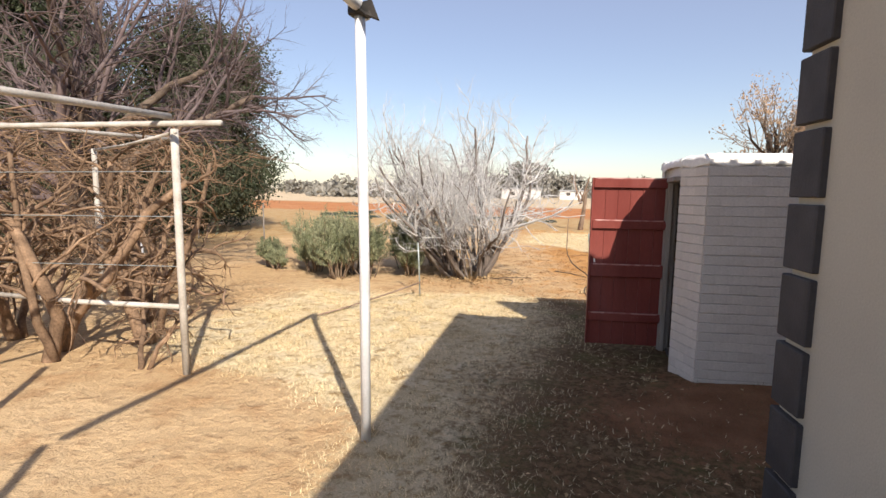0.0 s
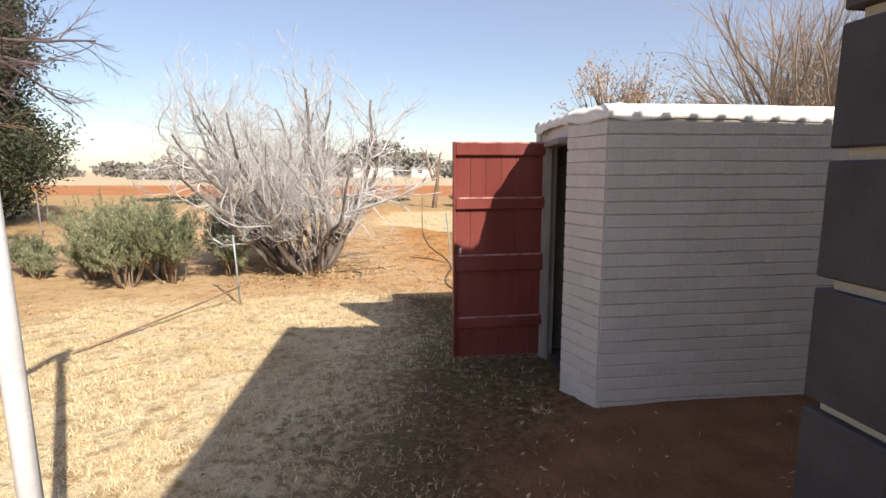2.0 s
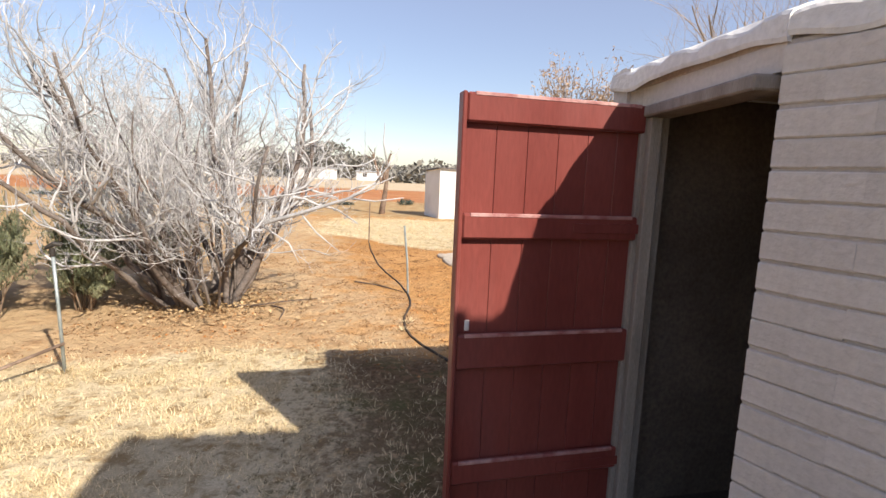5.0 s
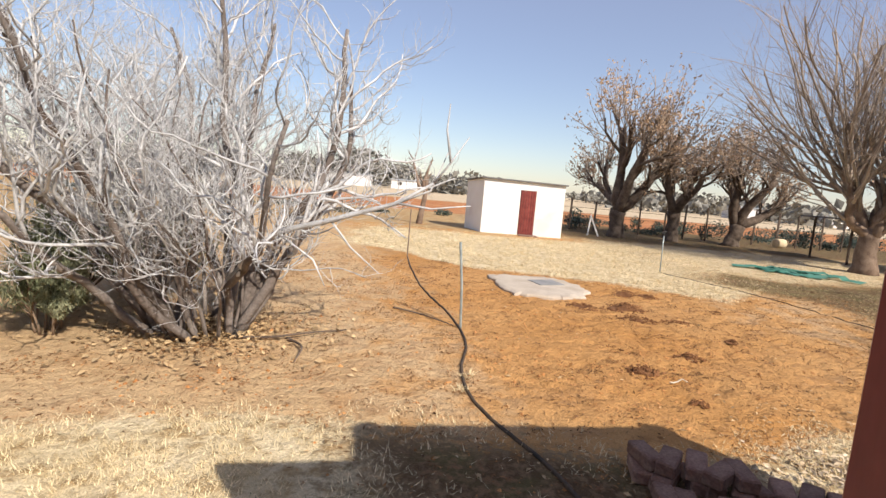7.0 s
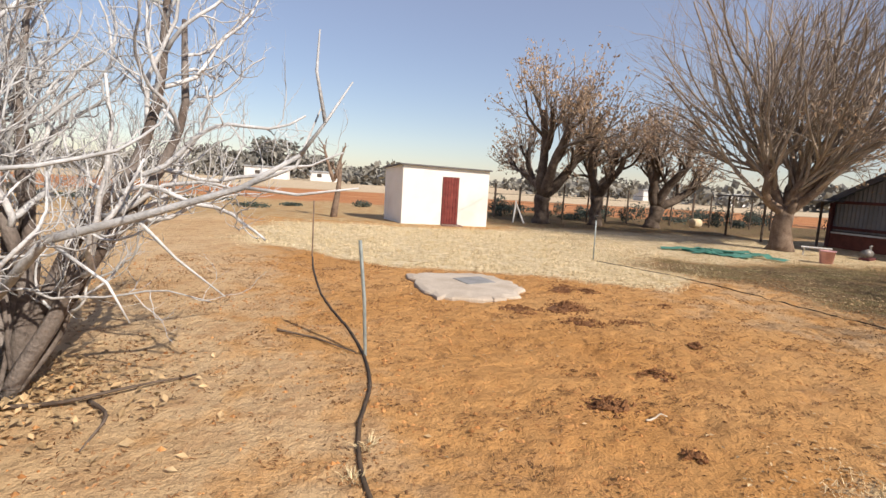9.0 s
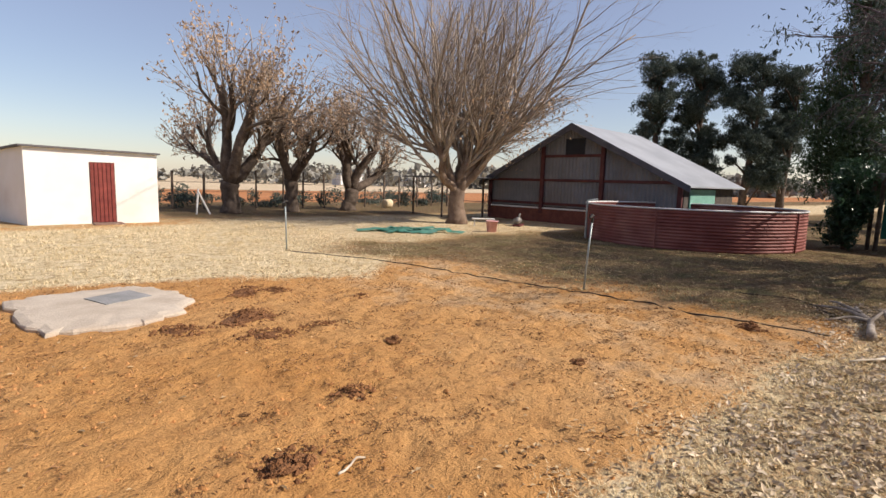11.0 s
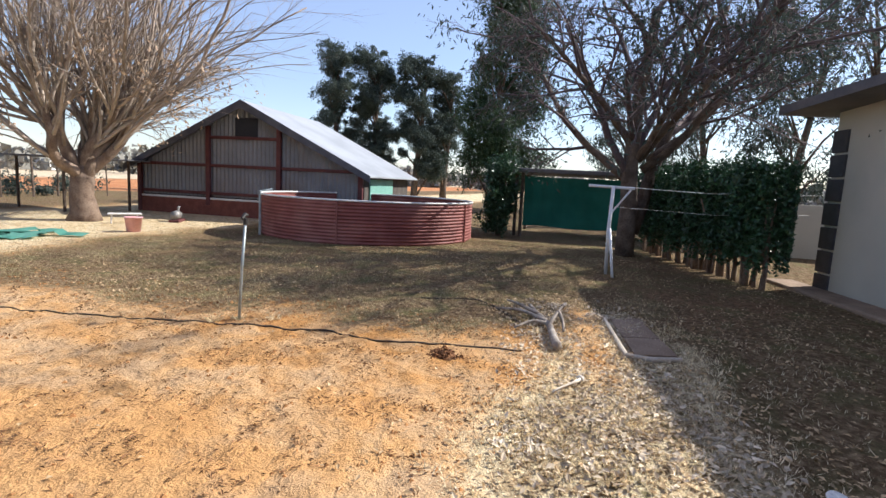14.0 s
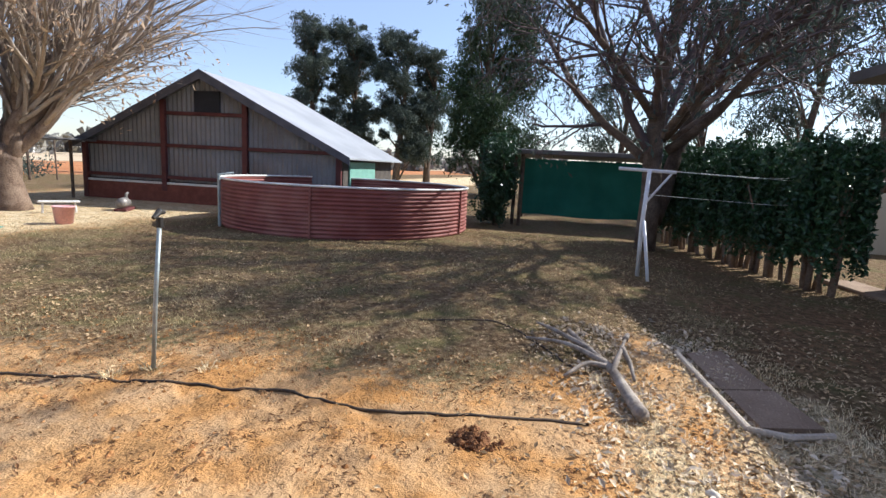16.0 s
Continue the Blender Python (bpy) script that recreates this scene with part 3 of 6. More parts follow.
def brick_mesh(length):
    prof = [(0.03, 0.0), (-0.004, 0.0), (-0.009, 0.005), (-0.009, 0.0745), (-0.0045, 0.0785), (0.03, 0.0785)]
    n = len(prof)
    v = [(x, y, z) for x in (0.0, length) for y, z in prof]
    f = [(i, (i + 1) % n, n + (i + 1) % n, n + i) for i in range(n)] + [tuple(range(n))[::-1], tuple(range(n, 2 * n))]
    return Geo().add(v, [q[::-1] for q in f]).mesh("brick", M_BRICK)


BRICK_LONG, BRICK_HALF = brick_mesh(0.2284), brick_mesh(0.1119)


def lay(owner, a, b, rows, z0=0.0):
    """Lay stretcher courses on the outside of the run from a to b."""
    length = math.hypot(b[0] - a[0], b[1] - a[1])
    ang = math.degrees(math.atan2(b[1] - a[1], b[0] - a[0]))
    for row in range(rows):
        s, z = 0.0, z0 + row * 0.0855
        if row % 2:
            rest = [0.106]
        else:
            rest = []
        while s < length - 0.02:
            me, step_ = (BRICK_HALF, 0.112) if rest else (BRICK_LONG, 0.2285)
            if rest:
                rest.pop()
            if s + step_ > length + 0.01:
                left = length - s - 0.004
                me = brick_mesh(left)
                step_ = left + 0.01
            t = s / length
            ob = part("brick", me, M_BRICK, owner, at=pose(a[0] + (b[0] - a[0]) * t, a[1] + (b[1] - a[1]) * t, z + brng.uniform(-0.0035, 0.0035), brng.uniform(-0.9, 0.9), brng.uniform(-0.45, 0.45), ang + brng.uniform(-0.3, 0.3)))
            s += step_


# ragged mortar bed along the top
crng = np.random.default_rng(5)
for a, b in ((SJ, SA), (SA, SB), (SB, SC), (SC, SD), (SD, SJ)):
    a, b = np.array(a), np.array(b)
    L_ = np.linalg.norm(b - a)
    d = (b - a) / L_
    nrm = np.array((d[1], -d[0]))
    n = max(5, int(L_ / 0.03))
    ss = np.linspace(-0.01, L_ + 0.01, n)
    lump = np.abs(np.sin(ss * 14.5 + 1.6 * lattice(ss * 2.3, ss * 0 + a[0], 31))) ** 0.7
    edge = 2.022 + 0.022 * lump + 0.012 * lattice(ss * 4, ss * 0 + a[1], 33) + crng.uniform(-0.003, 0.003, n)
    low = 1.985 - 0.03 * lattice(ss * 6, ss * 0 + 2, 36)
    crown = 2.062 + 0.018 * lattice(ss * 3, ss * 0 + 3, 35)
    v = []
    for k in range(n):
        p = a + d * ss[k]
        for o, z in ((0.010, low[k]), (0.015, low[k] + 0.014), (0.012, edge[k] - 0.012), (0.004, edge[k]), (-0.035, crown[k] - 0.012), (-0.075, crown[k]), (-0.14, crown[k] - 0.01), (-0.14, 1.96)):
            q = p + nrm * o
            v.append((q[0], q[1], z))
    g = Geo().add(v, [(8 * k + m, 8 * k + 8 + m, 8 * k + 9 + m, 8 * k + 1 + m) for k in range(n - 1) for m in range(7)] + [tuple(range(8)), tuple(range(8 * n - 8, 8 * n))[::-1]])
    part("coping", g, M_CAP, outhouse, "ragged white mortar coping")
g = Geo()
for a, b in (((1.213, 5.86), (1.205, 5.915)),):
    g.box((1.17, 5.84, 0.0), (1.29, 5.915, 1.885), 0.006)
g.box((1.17, 5.15, 1.84), (1.29, 5.838, 1.885), 0.006)
g.box((1.19, 5.80, 0.0), (1.24, 5.838, 1.838), 0.004)
part("door_frame", g, M_GREYWOOD, outhouse, "weathered grey timber door frame")
# Brown sheets added over the inner walls, their colour standing for indoor shade.
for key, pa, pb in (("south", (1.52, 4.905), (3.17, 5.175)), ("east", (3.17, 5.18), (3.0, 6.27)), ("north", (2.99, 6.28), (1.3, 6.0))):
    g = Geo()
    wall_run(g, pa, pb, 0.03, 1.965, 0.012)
    part("lining", g, M_SHADELINING, outhouse, "inside wall coloured brown to stand for indoor shade")
# The floor's dark colour stands for the same indoor shade.
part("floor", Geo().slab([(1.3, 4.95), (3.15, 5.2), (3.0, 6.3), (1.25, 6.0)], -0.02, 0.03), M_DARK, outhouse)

# ---- the open ledged door ----
door = thing("ledged_door", (1.2, 5.885, 0), math.degrees(math.atan2(5.735 - 5.885, 0.42 - 1.2)), "red-painted ledged plank door standing wide open", "door")
W = 0.79
for i in range(6):
    part("plank", Geo().box((W * i / 6 + 0.0007, -0.012, 0.035), (W * (i + 1) / 6 - 0.0007, 0.014, 1.885), 0.002), M_REDDOOR, door)
for z0, z1 in ((1.775, 1.885), (1.33, 1.43), (0.80, 0.945), (0.30, 0.40)):
    led = part("ledge", Geo().box((0.02, 0.0142, z0), (W, 0.047, z1), 0.008), M_REDDOOR, door)
    part("worn_edge", Geo().box((0.05, 0.036, z1 - 0.012), (W - 0.03, 0.0495, z1 + 0.0025), 0.002), M_WORN, led, "chipped pale paint edge")
part("edge_strip", Geo().box((W + 0.0005, -0.013, 0.034), (W + 0.018, 0.048, 1.887), 0.004), M_REDDOOR, door)
part("keyhole_plate", Geo().box((W - 0.055, 0.0145, 0.955), (W - 0.035, 0.022, 1.0), 0.003), M_CAP, door, "pale keyhole plate")
for z in (0.34, 1.38):
    part("hinge", Geo().box((-0.02, 0.047, z - 0.02), (0.32, 0.053, z + 0.02), 0.002), M_REDDOOR, door)

# ---- white hut with a lean-to roof ----
hut_rz = math.degrees(math.atan2(0.06, 2.83))
hut = thing("hut", (1.27, 23.2, 0), hut_rz, "white plastered garden hut with flat dark roof", "hut")
g = Geo()
g.add([(0, 0, -0.05), (2.83, 0, -0.05), (2.5, 1.75, -0.05), (-0.47, 1.65, -0.05), (0, 0, 1.88), (2.83, 0, 1.82), (2.5, 1.75, 1.74), (-0.47, 1.65, 1.78)], [(0, 1, 5, 4), (1, 2, 6, 5), (2, 3, 7, 6), (3, 0, 4, 7), (4, 5, 6, 7)])
part("wall", g, M_HUT, hut)
g = Geo()
g.add([(-0.09, -0.1, 1.885), (2.9, -0.1, 1.825), (2.58, 1.85, 1.735), (-0.58, 1.75, 1.78)] + [(-0.09, -0.1, 1.925), (2.9, -0.1, 1.865), (2.58, 1.85, 1.775), (-0.58, 1.75, 1.82)], [(0, 1, 5, 4), (1, 2, 6, 5), (2, 3, 7, 6), (3, 0, 4, 7), (4, 5, 6, 7), (3, 2, 1, 0)])
part("roof", g, M_DARKROOF, hut, "dark sheet roof")
hd = part("door", Geo().box((1.29, -0.012, 0.03), (1.84, 0.03, 1.57), 0.004), M_DARK, hut)
for i in range(6):
    part("slat", Geo().box((1.3 + i * 0.089, -0.03, 0.04), (1.3 + i * 0.089 + 0.08, -0.0125, 1.56), 0.008), M_HUTDOOR, hd)
part("door_step", Geo().box((1.28, -0.45, -0.02), (1.95, -0.014, 0.04), 0.02), M_LOOSE, hut)

# ---- round corrugated tank ----
def ripple_ring(cx, cy, r, z0, z1, waves, amp, sides=96):
    n = waves * 4
    zs = np.linspace(z0, z1, n + 1)
    rr = r + amp * np.cos(np.arange(n + 1) * np.pi / 2)
    a = np.arange(sides) * 2 * np.pi / sides
    v = np.stack([np.stack([cx + q * np.cos(a), cy + q * np.sin(a), np.full(sides, z)], -1) for q, z in zip(rr, zs)])
    f = [(i * sides + j, i * sides + (j + 1) % sides, (i + 1) * sides + (j + 1) % sides, (i + 1) * sides + j) for i in range(n) for j in range(sides)]
    return Geo().add(v.reshape(-1, 3), f)


tank = thing("water_tank", (14.34, 13.48, 0), 0, "low round corrugated reservoir painted dull red", "water tank")
part("wall", ripple_ring(0, 0, 2.55, -0.03, 0.89, 13, 0.016), M_TANK, tank, smooth=True)
g = Geo()
a_ = np.arange(97) * 2 * np.pi / 96
g.tube(np.stack([2.55 * np.cos(a_), 2.55 * np.sin(a_), np.full(97, 0.895)], -1), 0.022, 6, False)
part("rim", g, M_RIM, tank, "pale rolled top rim", True)
part("water", Geo().slab([(2.5 * math.cos(t), 2.5 * math.sin(t)) for t in a_[:-1:2]], 0.4, 0.6), M_WATER, tank)
for ang in (190, 262):
    ca, sa = math.cos(radians(ang)), math.sin(radians(ang))
    part("seam", Geo().tube([(2.57 * ca, 2.57 * sa, 0), (2.57 * ca, 2.57 * sa, 0.88)], 0.02, 6), M_TANK, tank)
tl = (2.62 * math.cos(radians(140)), 2.62 * math.sin(radians(140)))
part("inlet_pipe", Geo().tube([(tl[0], tl[1], 0.0), (tl[0], tl[1], 0.97), (tl[0] * 0.9, tl[1] * 0.9, 1.0)], 0.03, 8), M_GALV, tank)

# ---- barn ----
BW, BE, BA, BD = 7.39, 1.5, 3.35, 4.6
barn = thing("barn", (15.59, 21.85, 0), math.degrees(-1.49), "grey sheeted barn with red beams and brick base", "barn")
g = Geo()
zt = lambda x: BE + (BA - BE) * (1 - abs(x - BW / 2) / (BW / 2))
g.add([(0, 0.03, -0.05), (BW, 0.03, -0.05), (BW, BD, -0.05), (0, BD, -0.05), (0, 0.03, BE), (BW, 0.03, BE), (BW, BD, BE), (0, BD, BE), (BW / 2, 0.03, BA), (BW / 2, BD, BA)], [(0, 1, 5, 8, 4), (1, 2, 6, 5), (2, 3, 7, 9, 6), (3, 0, 4, 7)])
part("wall", g, M_DARK, barn)
g = Geo()
n = 220
xs = np.linspace(0.02, BW - 0.02, n)
prof = 0.018 * np.cos(np.arange(n) * np.pi / 2)
for i in range(n - 1):
    g.quads(np.array([[(xs[i], -0.0 - prof[i], 0.56), (xs[i + 1], -0.0 - prof[i + 1], 0.56), (xs[i + 1], -prof[i + 1], zt(xs[i + 1]) - 0.02), (xs[i], -prof[i], zt(xs[i]) - 0.02)]]))
part("sheeting", g, M_SHEET, barn, "grey corrugated gable sheeting")
part("base_wall", Geo().box((-0.02, -0.09, -0.05), (BW, 0.028, 0.47), 0.01), M_BASEBRICK, barn, "dull red brick base")
part("base_ledge", Geo().box((0.02, -0.1, 0.474), (BW * 0.62, -0.02, 0.53), 0.01), M_HUT, barn, "pale ledge above the brick base")
for x in (0.04, BW * 0.33, BW * 0.645, BW - 0.08):
    part("post", Geo().box((x - 0.07, -0.12, 0.0 if x < 0.1 else 0.3), (x + 0.07, -0.022, zt(x) - 0.04), 0.01), M_BEAM, barn)
for z, xa, xb in ((1.46, 0.05, BW - 0.1), (2.3, BW * 0.33, BW * 0.645), (0.62, 0.05, BW - 0.1)):
    part("beam", Geo().box((xa, -0.075, z), (xb, -0.018, z + 0.09), 0.01), M_BEAM, barn)
part("vent", Geo().box((BW * 0.45, -0.06, 2.34), (BW * 0.55, -0.017, 2.93), 0.01), M_VOID, barn, "dark square vent opening")
for s in (-1, 1):
    xe = BW / 2 + s * (BW / 2 + 0.3)
    ze = BE - 0.3 * (BA - BE) / (BW / 2)
    g = Geo()
    v = []
    for y in (-0.35, BD + 0.3):
        v += [(BW / 2, y, BA + 0.02), (xe, y, ze + 0.02), (xe, y, ze + 0.06), (BW / 2, y, BA + 0.06)]
    g.add(v, [(0, 1, 2, 3), (7, 6, 5, 4), (0, 4, 5, 1), (3, 2, 6, 7), (1, 5, 6, 2), (0, 3, 7, 4)])
    part("roof", g, M_ROOF, barn, "pale grey sheet roof")
    g = Geo()
    g.add([(BW / 2, -0.37, BA + 0.07), (xe, -0.37, ze + 0.07), (xe, -0.37, ze - 0.12), (BW / 2, -0.37, BA - 0.17), (BW / 2, -0.352, BA + 0.07), (xe, -0.352, ze + 0.07), (xe, -0.352, ze - 0.12), (BW / 2, -0.352, BA - 0.17)], [(0, 1, 2, 3), (7, 6, 5, 4), (0, 4, 5, 1), (2, 6, 7, 3), (1, 5, 6, 2), (0, 3, 7, 4)])
    part("bargeboard", g, M_FASCIA, barn, "deep slate-grey gable fascia")
part("side_door", Geo().box((BW + 0.002, 0.4, 0.3), (BW + 0.05, 2.6, 1.32), 0.01), M_LIGHTGREEN, barn, "pale green side door")
lean = thing("lean_to", (13.5, 22.35, 0), -5, "open lean-to shelter on thin posts beside the barn", "shelter")
for x, y in ((0, 0), (1.5, -0.6), (0.1, 2.2)):
    part("post", Geo().tube([(x, y, -0.05), (x, y, 1.5)], 0.04, 8), M_BARKD, lean)
part("roof", Geo().box((-0.3, -0.9, 1.5), (2.0, 2.5, 1.55), 0.01), M_DARKROOF, lean)

# ---- carport with green shade cloth ----
carport = thing("carport", (16.75, 10.05, 0), -86, "carport with dark roof and green shade cloth side", "carport")
for x, y in ((0, 0), (3.74, 0), (0, 2.6), (3.74, 2.6), (-0.16, 0.05)):
    part("post", Geo().tube([(x, y, -0.05), (x, y, 1.72)], 0.045, 8), M_BARKD, carport)
part("roof", Geo().box((-0.12, -0.2, 1.72), (6.5, 3.0, 1.84), 0.02), M_DARKROOF, carport)
g = Geo()
n = 60
cx = np.linspace(0.06, 4.6, n)
cy = 0.06 + 0.03 * np.sin(cx * 5) + 0.012 * np.sin(cx * 17)
for i in range(n - 1):
    g.quads(np.array([[(cx[i], cy[i], 0.28 + 0.02 * math.sin(cx[i] * 3)), (cx[i + 1], cy[i + 1], 0.28 + 0.02 * math.sin(cx[i + 1] * 3)), (cx[i + 1], cy[i + 1] * 0.7, 1.62), (cx[i], cy[i] * 0.7, 1.62)]]))
part("shade_cloth", g, M_NETG, carport, "stretched green shade cloth")


# ---- trees ----
def grow(paths, p, d, length, r, level, spec, rng, tips, thin=0.54, taper=0.55):
    """One stem and its side shoots. spec: a row (segments, shoots, angle, ratio, wander, lift, first) for each level."""
    n, kids, angle, ratio, wander, lift, first = spec[level]
    pts, dirs = [p], [d]
    for i in range(n):
        d = d + rng.normal(size=3) * wander + np.array((0, 0, lift))
        d = d / np.linalg.norm(d)
        p = p + d * length / n
        pts.append(p)
        dirs.append(d)
    last = level == len(spec) - 1
    rad = r * (1 - np.linspace(0, 1, n + 1) * (0.75 if last else taper))
    paths[min(level, len(paths) - 1)].append((np.array(pts), rad, 8 if level == 0 else 5 if level == 1 else 3))
    if last:
        tips.append(pts[-1])
        tips.append(pts[len(pts) // 2])
        return
    for k in range(int(kids)):
        t = first + (1 - first) * (k + rng.uniform(0.2, 1.0)) / kids
        i = min(n - 1, int(t * n))
        f = t * n - i
        q = pts[i] * (1 - f) + pts[i + 1] * f
        b = dirs[i + 1]
        side = np.cross(b, rng.normal(size=3))
        side /= np.linalg.norm(side) + 1e-9
        a = radians(angle * rng.uniform(0.6, 1.35))
        c = b * math.cos(a) + side * math.sin(a)
        grow(paths, q, c, length * ratio * rng.uniform(0.65, 1.3) * (1.1 - 0.35 * t), rad[i] * thin, level + 1, spec, rng, tips, thin, taper)


def bare_tree(name, at, stems, spec, seed, bark, twig, label, category, group="", thin=0.54, taper=0.55):
    """stems: (offset, direction, length, radius) of each stem, all from one root."""
    rng = np.random.default_rng(seed)
    paths, tips = ([], []), []
    for off, d, length, r in stems:
        d = np.array(d, float)
        grow(paths, np.array(off, float), d / np.linalg.norm(d), length, r, 0, spec, rng, tips, thin, taper)
    ob = thing(name, at, 0, label, category, group)
    part("trunk", tubes_mesh("trunk", paths[0], bark), bark, ob)
    part("crown", tubes_mesh("crown", paths[1], twig), twig, ob)
    return ob, np.array(tips), rng


# pale many-stemmed bush
brg = np.random.default_rng(21)
stems = []
for i in range(40):
    a = brg.uniform(0, 2 * math.pi)
    stout = i < 17
    tilt = radians(brg.uniform(6, 54) if stout else brg.uniform(4, 46))
    lean = np.array((math.cos(a) * math.sin(tilt) - 0.08, math.sin(a) * math.sin(tilt), math.cos(tilt)))
    stems.append(((0.36 * math.cos(a), 0.30 * math.sin(a), -0.03), lean, brg.uniform(2.6, 3.1) if stout else brg.uniform(1.5, 2.7), brg.uniform(0.036, 0.058) if stout else brg.uniform(0.013, 0.024)))
BUSH = [(14, 12, 52, 0.42, 0.16, 0.065, 0.28), (10, 8, 54, 0.42, 0.27, 0.13, 0.15), (7, 5, 50, 0.46, 0.36, 0.22, 0.12), (5, 0, 0, 0, 0.36, 0.26, 0)]
bush, tips, rng = bare_tree("bare_bush", (-2.15, 9.75, 0), stems, BUSH, 22, M_BARKB, M_BARKW, "pale leafless bush with many tangled grey stems", "bush", thin=0.53, taper=0.66)
limb = [np.array(p) for p in ((0.3, -0.2, 0.5), (0.75, -0.35, 0.98), (1.2, -0.42, 1.12), (1.72, -0.45, 1.3), (2.0, -0.45, 1.48))]
side = [((1.72, -0.45, 1.3), (1.98, -0.44, 1.42), (2.1, -0.4, 1.75)), ((2.0, -0.45, 1.48), (2.12, -0.46, 1.65), (2.25, -0.46, 1.86)), ((2.12, -0.46, 1.65), (2.07, -0.45, 1.9), (2.08, -0.45, 2.1)), ((1.72, -0.45, 1.3), (2.0, -0.5, 1.28), (2.3, -0.5, 1.33)), ((1.2, -0.42, 1.12), (1.35, -0.3, 0.9), (1.6, -0.3, 0.7)), ((0.75, -0.35, 0.98), (1.1, -0.5, 0.8), (1.2, -0.5, 0.6))]
part("limb", tubes_mesh("limb", [(np.array(limb), np.array((0.03, 0.026, 0.022, 0.016, 0.01)), 7)] + [(np.array(q, float), np.array((0.011, 0.008, 0.004)), 5) for q in side], M_BARKW), M_BARKW, bush, "long low limb reaching out")

# pollarded trees with withered leaves
def pollard(at, h, spread, seed, trunk_h, trunk_r, leafy, label, lean=(0, 0)):
    r = np.random.default_rng(seed)
    paths, tips = ([], []), []
    ob = thing("pollarded_tree", at, 0, label, "tree", "pollarded trees by the fence")
    top = np.array((lean[0], lean[1], trunk_h))
    base = np.array((0.0, 0.0, -0.1))
    pts = [base + (top - base) * t + r.normal(size=3) * 0.03 * (t > 0) for t in np.linspace(0, 1, 7)]
    paths[0].append((np.array(pts), np.array([1.45, 1.12, 1.0, 0.95, 0.95, 1.0, 1.08]) * trunk_r, 10))
    limb = [(7, 6, 42, 0.62, 0.17, 0.13, 0.35), (6, 7, 30, 1.2, 0.2, 0.16, 0.25), (7, 6, 28, 0.36, 0.1, 0.09, 0.12), (4, 0, 0, 0, 0.12, 0.03, 0)]
    stems = (paths[0], paths[0], paths[1])
    k = 4
    for i in range(k):
        a = 2 * math.pi * (i + r.uniform(-0.25, 0.25)) / k
        t = radians(r.uniform(32, 56))
        d = np.array((math.cos(a) * math.sin(t), math.sin(a) * math.sin(t), math.cos(t)))
        grow(stems, top + d * 0.02, d, (h - trunk_h) * 0.40 * spread * r.uniform(0.85, 1.15), trunk_r * 0.74, 0, limb, r, tips, 0.46, 0.5)
    part("trunk", tubes_mesh("trunk", paths[0], M_BARKD), M_BARKD, ob)
    part("crown", tubes_mesh("crown", paths[1], M_WHIP), M_WHIP, ob)
    tips = np.array(tips)
    c = tips[r.integers(0, len(tips), leafy)] + r.normal(size=(leafy, 3)) * 0.06
    part("leaves", leaves_mesh("leaves", c, 0.13, M_HANGLEAF, r, 0.8), M_HANGLEAF, ob, "withered leaves still hanging")
    return ob


pollard((7.1, 26.5, 0), 8.0, 1.08, 31, 1.1, 0.31, 3600, "pollarded mulberry tree with withered brown leaves")
pollard((9.5, 26.8, 0), 6.8, 0.95, 32, 1.2, 0.26, 2600, "pollarded mulberry tree with withered brown leaves")
pollard((12.0, 26.8, 0), 6.0, 1.12, 33, 0.85, 0.30, 2600, "low pollarded mulberry tree with thick bent limbs", (0.25, 0.1))

# large vase-shaped tree
r = np.random.default_rng(41)
paths, tips = ([], []), []
vase = thing("vase_shaped_tree", (12.16, 20.0, 0), 0, "large leafless tree with long upswept whips", "tree")
paths[0].append((np.array([(0, 0, -0.1), (0.02, 0, 0.2), (-0.02, 0.03, 0.6), (0.0, 0.0, 1.0), (0.02, 0.02, 1.3)]), np.array([0.43, 0.31, 0.26, 0.25, 0.2]), 14))
VASE = [(9, 12, 24, 2.5, 0.18, 0.06, 0.3), (10, 10, 30, 0.48, 0.1, 0.05, 0.15), (6, 5, 28, 0.5, 0.08, 0.0, 0.25), (4, 0, 0, 0, 0.1, 0.0, 0)]
for i in range(9):
    a = 2 * math.pi * i / 9 + r.uniform(-0.2, 0.2)
    t = radians(r.uniform(8, 20) if i % 3 == 0 else r.uniform(26, 46))
    d = np.array((math.cos(a) * math.sin(t), math.sin(a) * math.sin(t), math.cos(t)))
    grow(paths, np.array((0.0, 0.0, 0.95)) + d * 0.05, d, r.uniform(1.7, 2.3), 0.15, 0, VASE, r, tips, 0.42, 0.5)
part("trunk", tubes_mesh("trunk", paths[0], M_BARKM), M_BARKM, vase)
part("crown", tubes_mesh("crown", paths[1], M_WHIP), M_WHIP, vase)
tips = np.array(tips)
low = tips[(tips[:, 2] < 3.9)]
c = low[r.integers(0, len(low), 1600)] + r.normal(size=(1600, 3)) * 0.09
part("leaves", leaves_mesh("leaves", c, 0.12, M_HANGLEAF, r, 0.8), M_HANGLEAF, vase, "withered leaves on the lower shoots")

# stump with cut limbs
STUMP = [(5, 5, 32, 0.33, 0.06, 0.05, 0.72), (4, 3, 30, 0.5, 0.15, 0.1, 0.3), (3, 0, 0, 0, 0.15, 0.1, 0)]
bare_tree("cut_back_tree", (-0.96, 24.5, 0), [((0, 0, -0.1), (0.03, 0, 1), 1.75, 0.13), ((0, 0, 1.2), (-0.45, 0, 1), 1.3, 0.07), ((0, 0, 1.3), (0.25, 0.2, 1), 1.1, 0.07)], STUMP, 44, M_BARKM, M_BARKM, "slim cut-back tree with a few stub limbs", "tree")

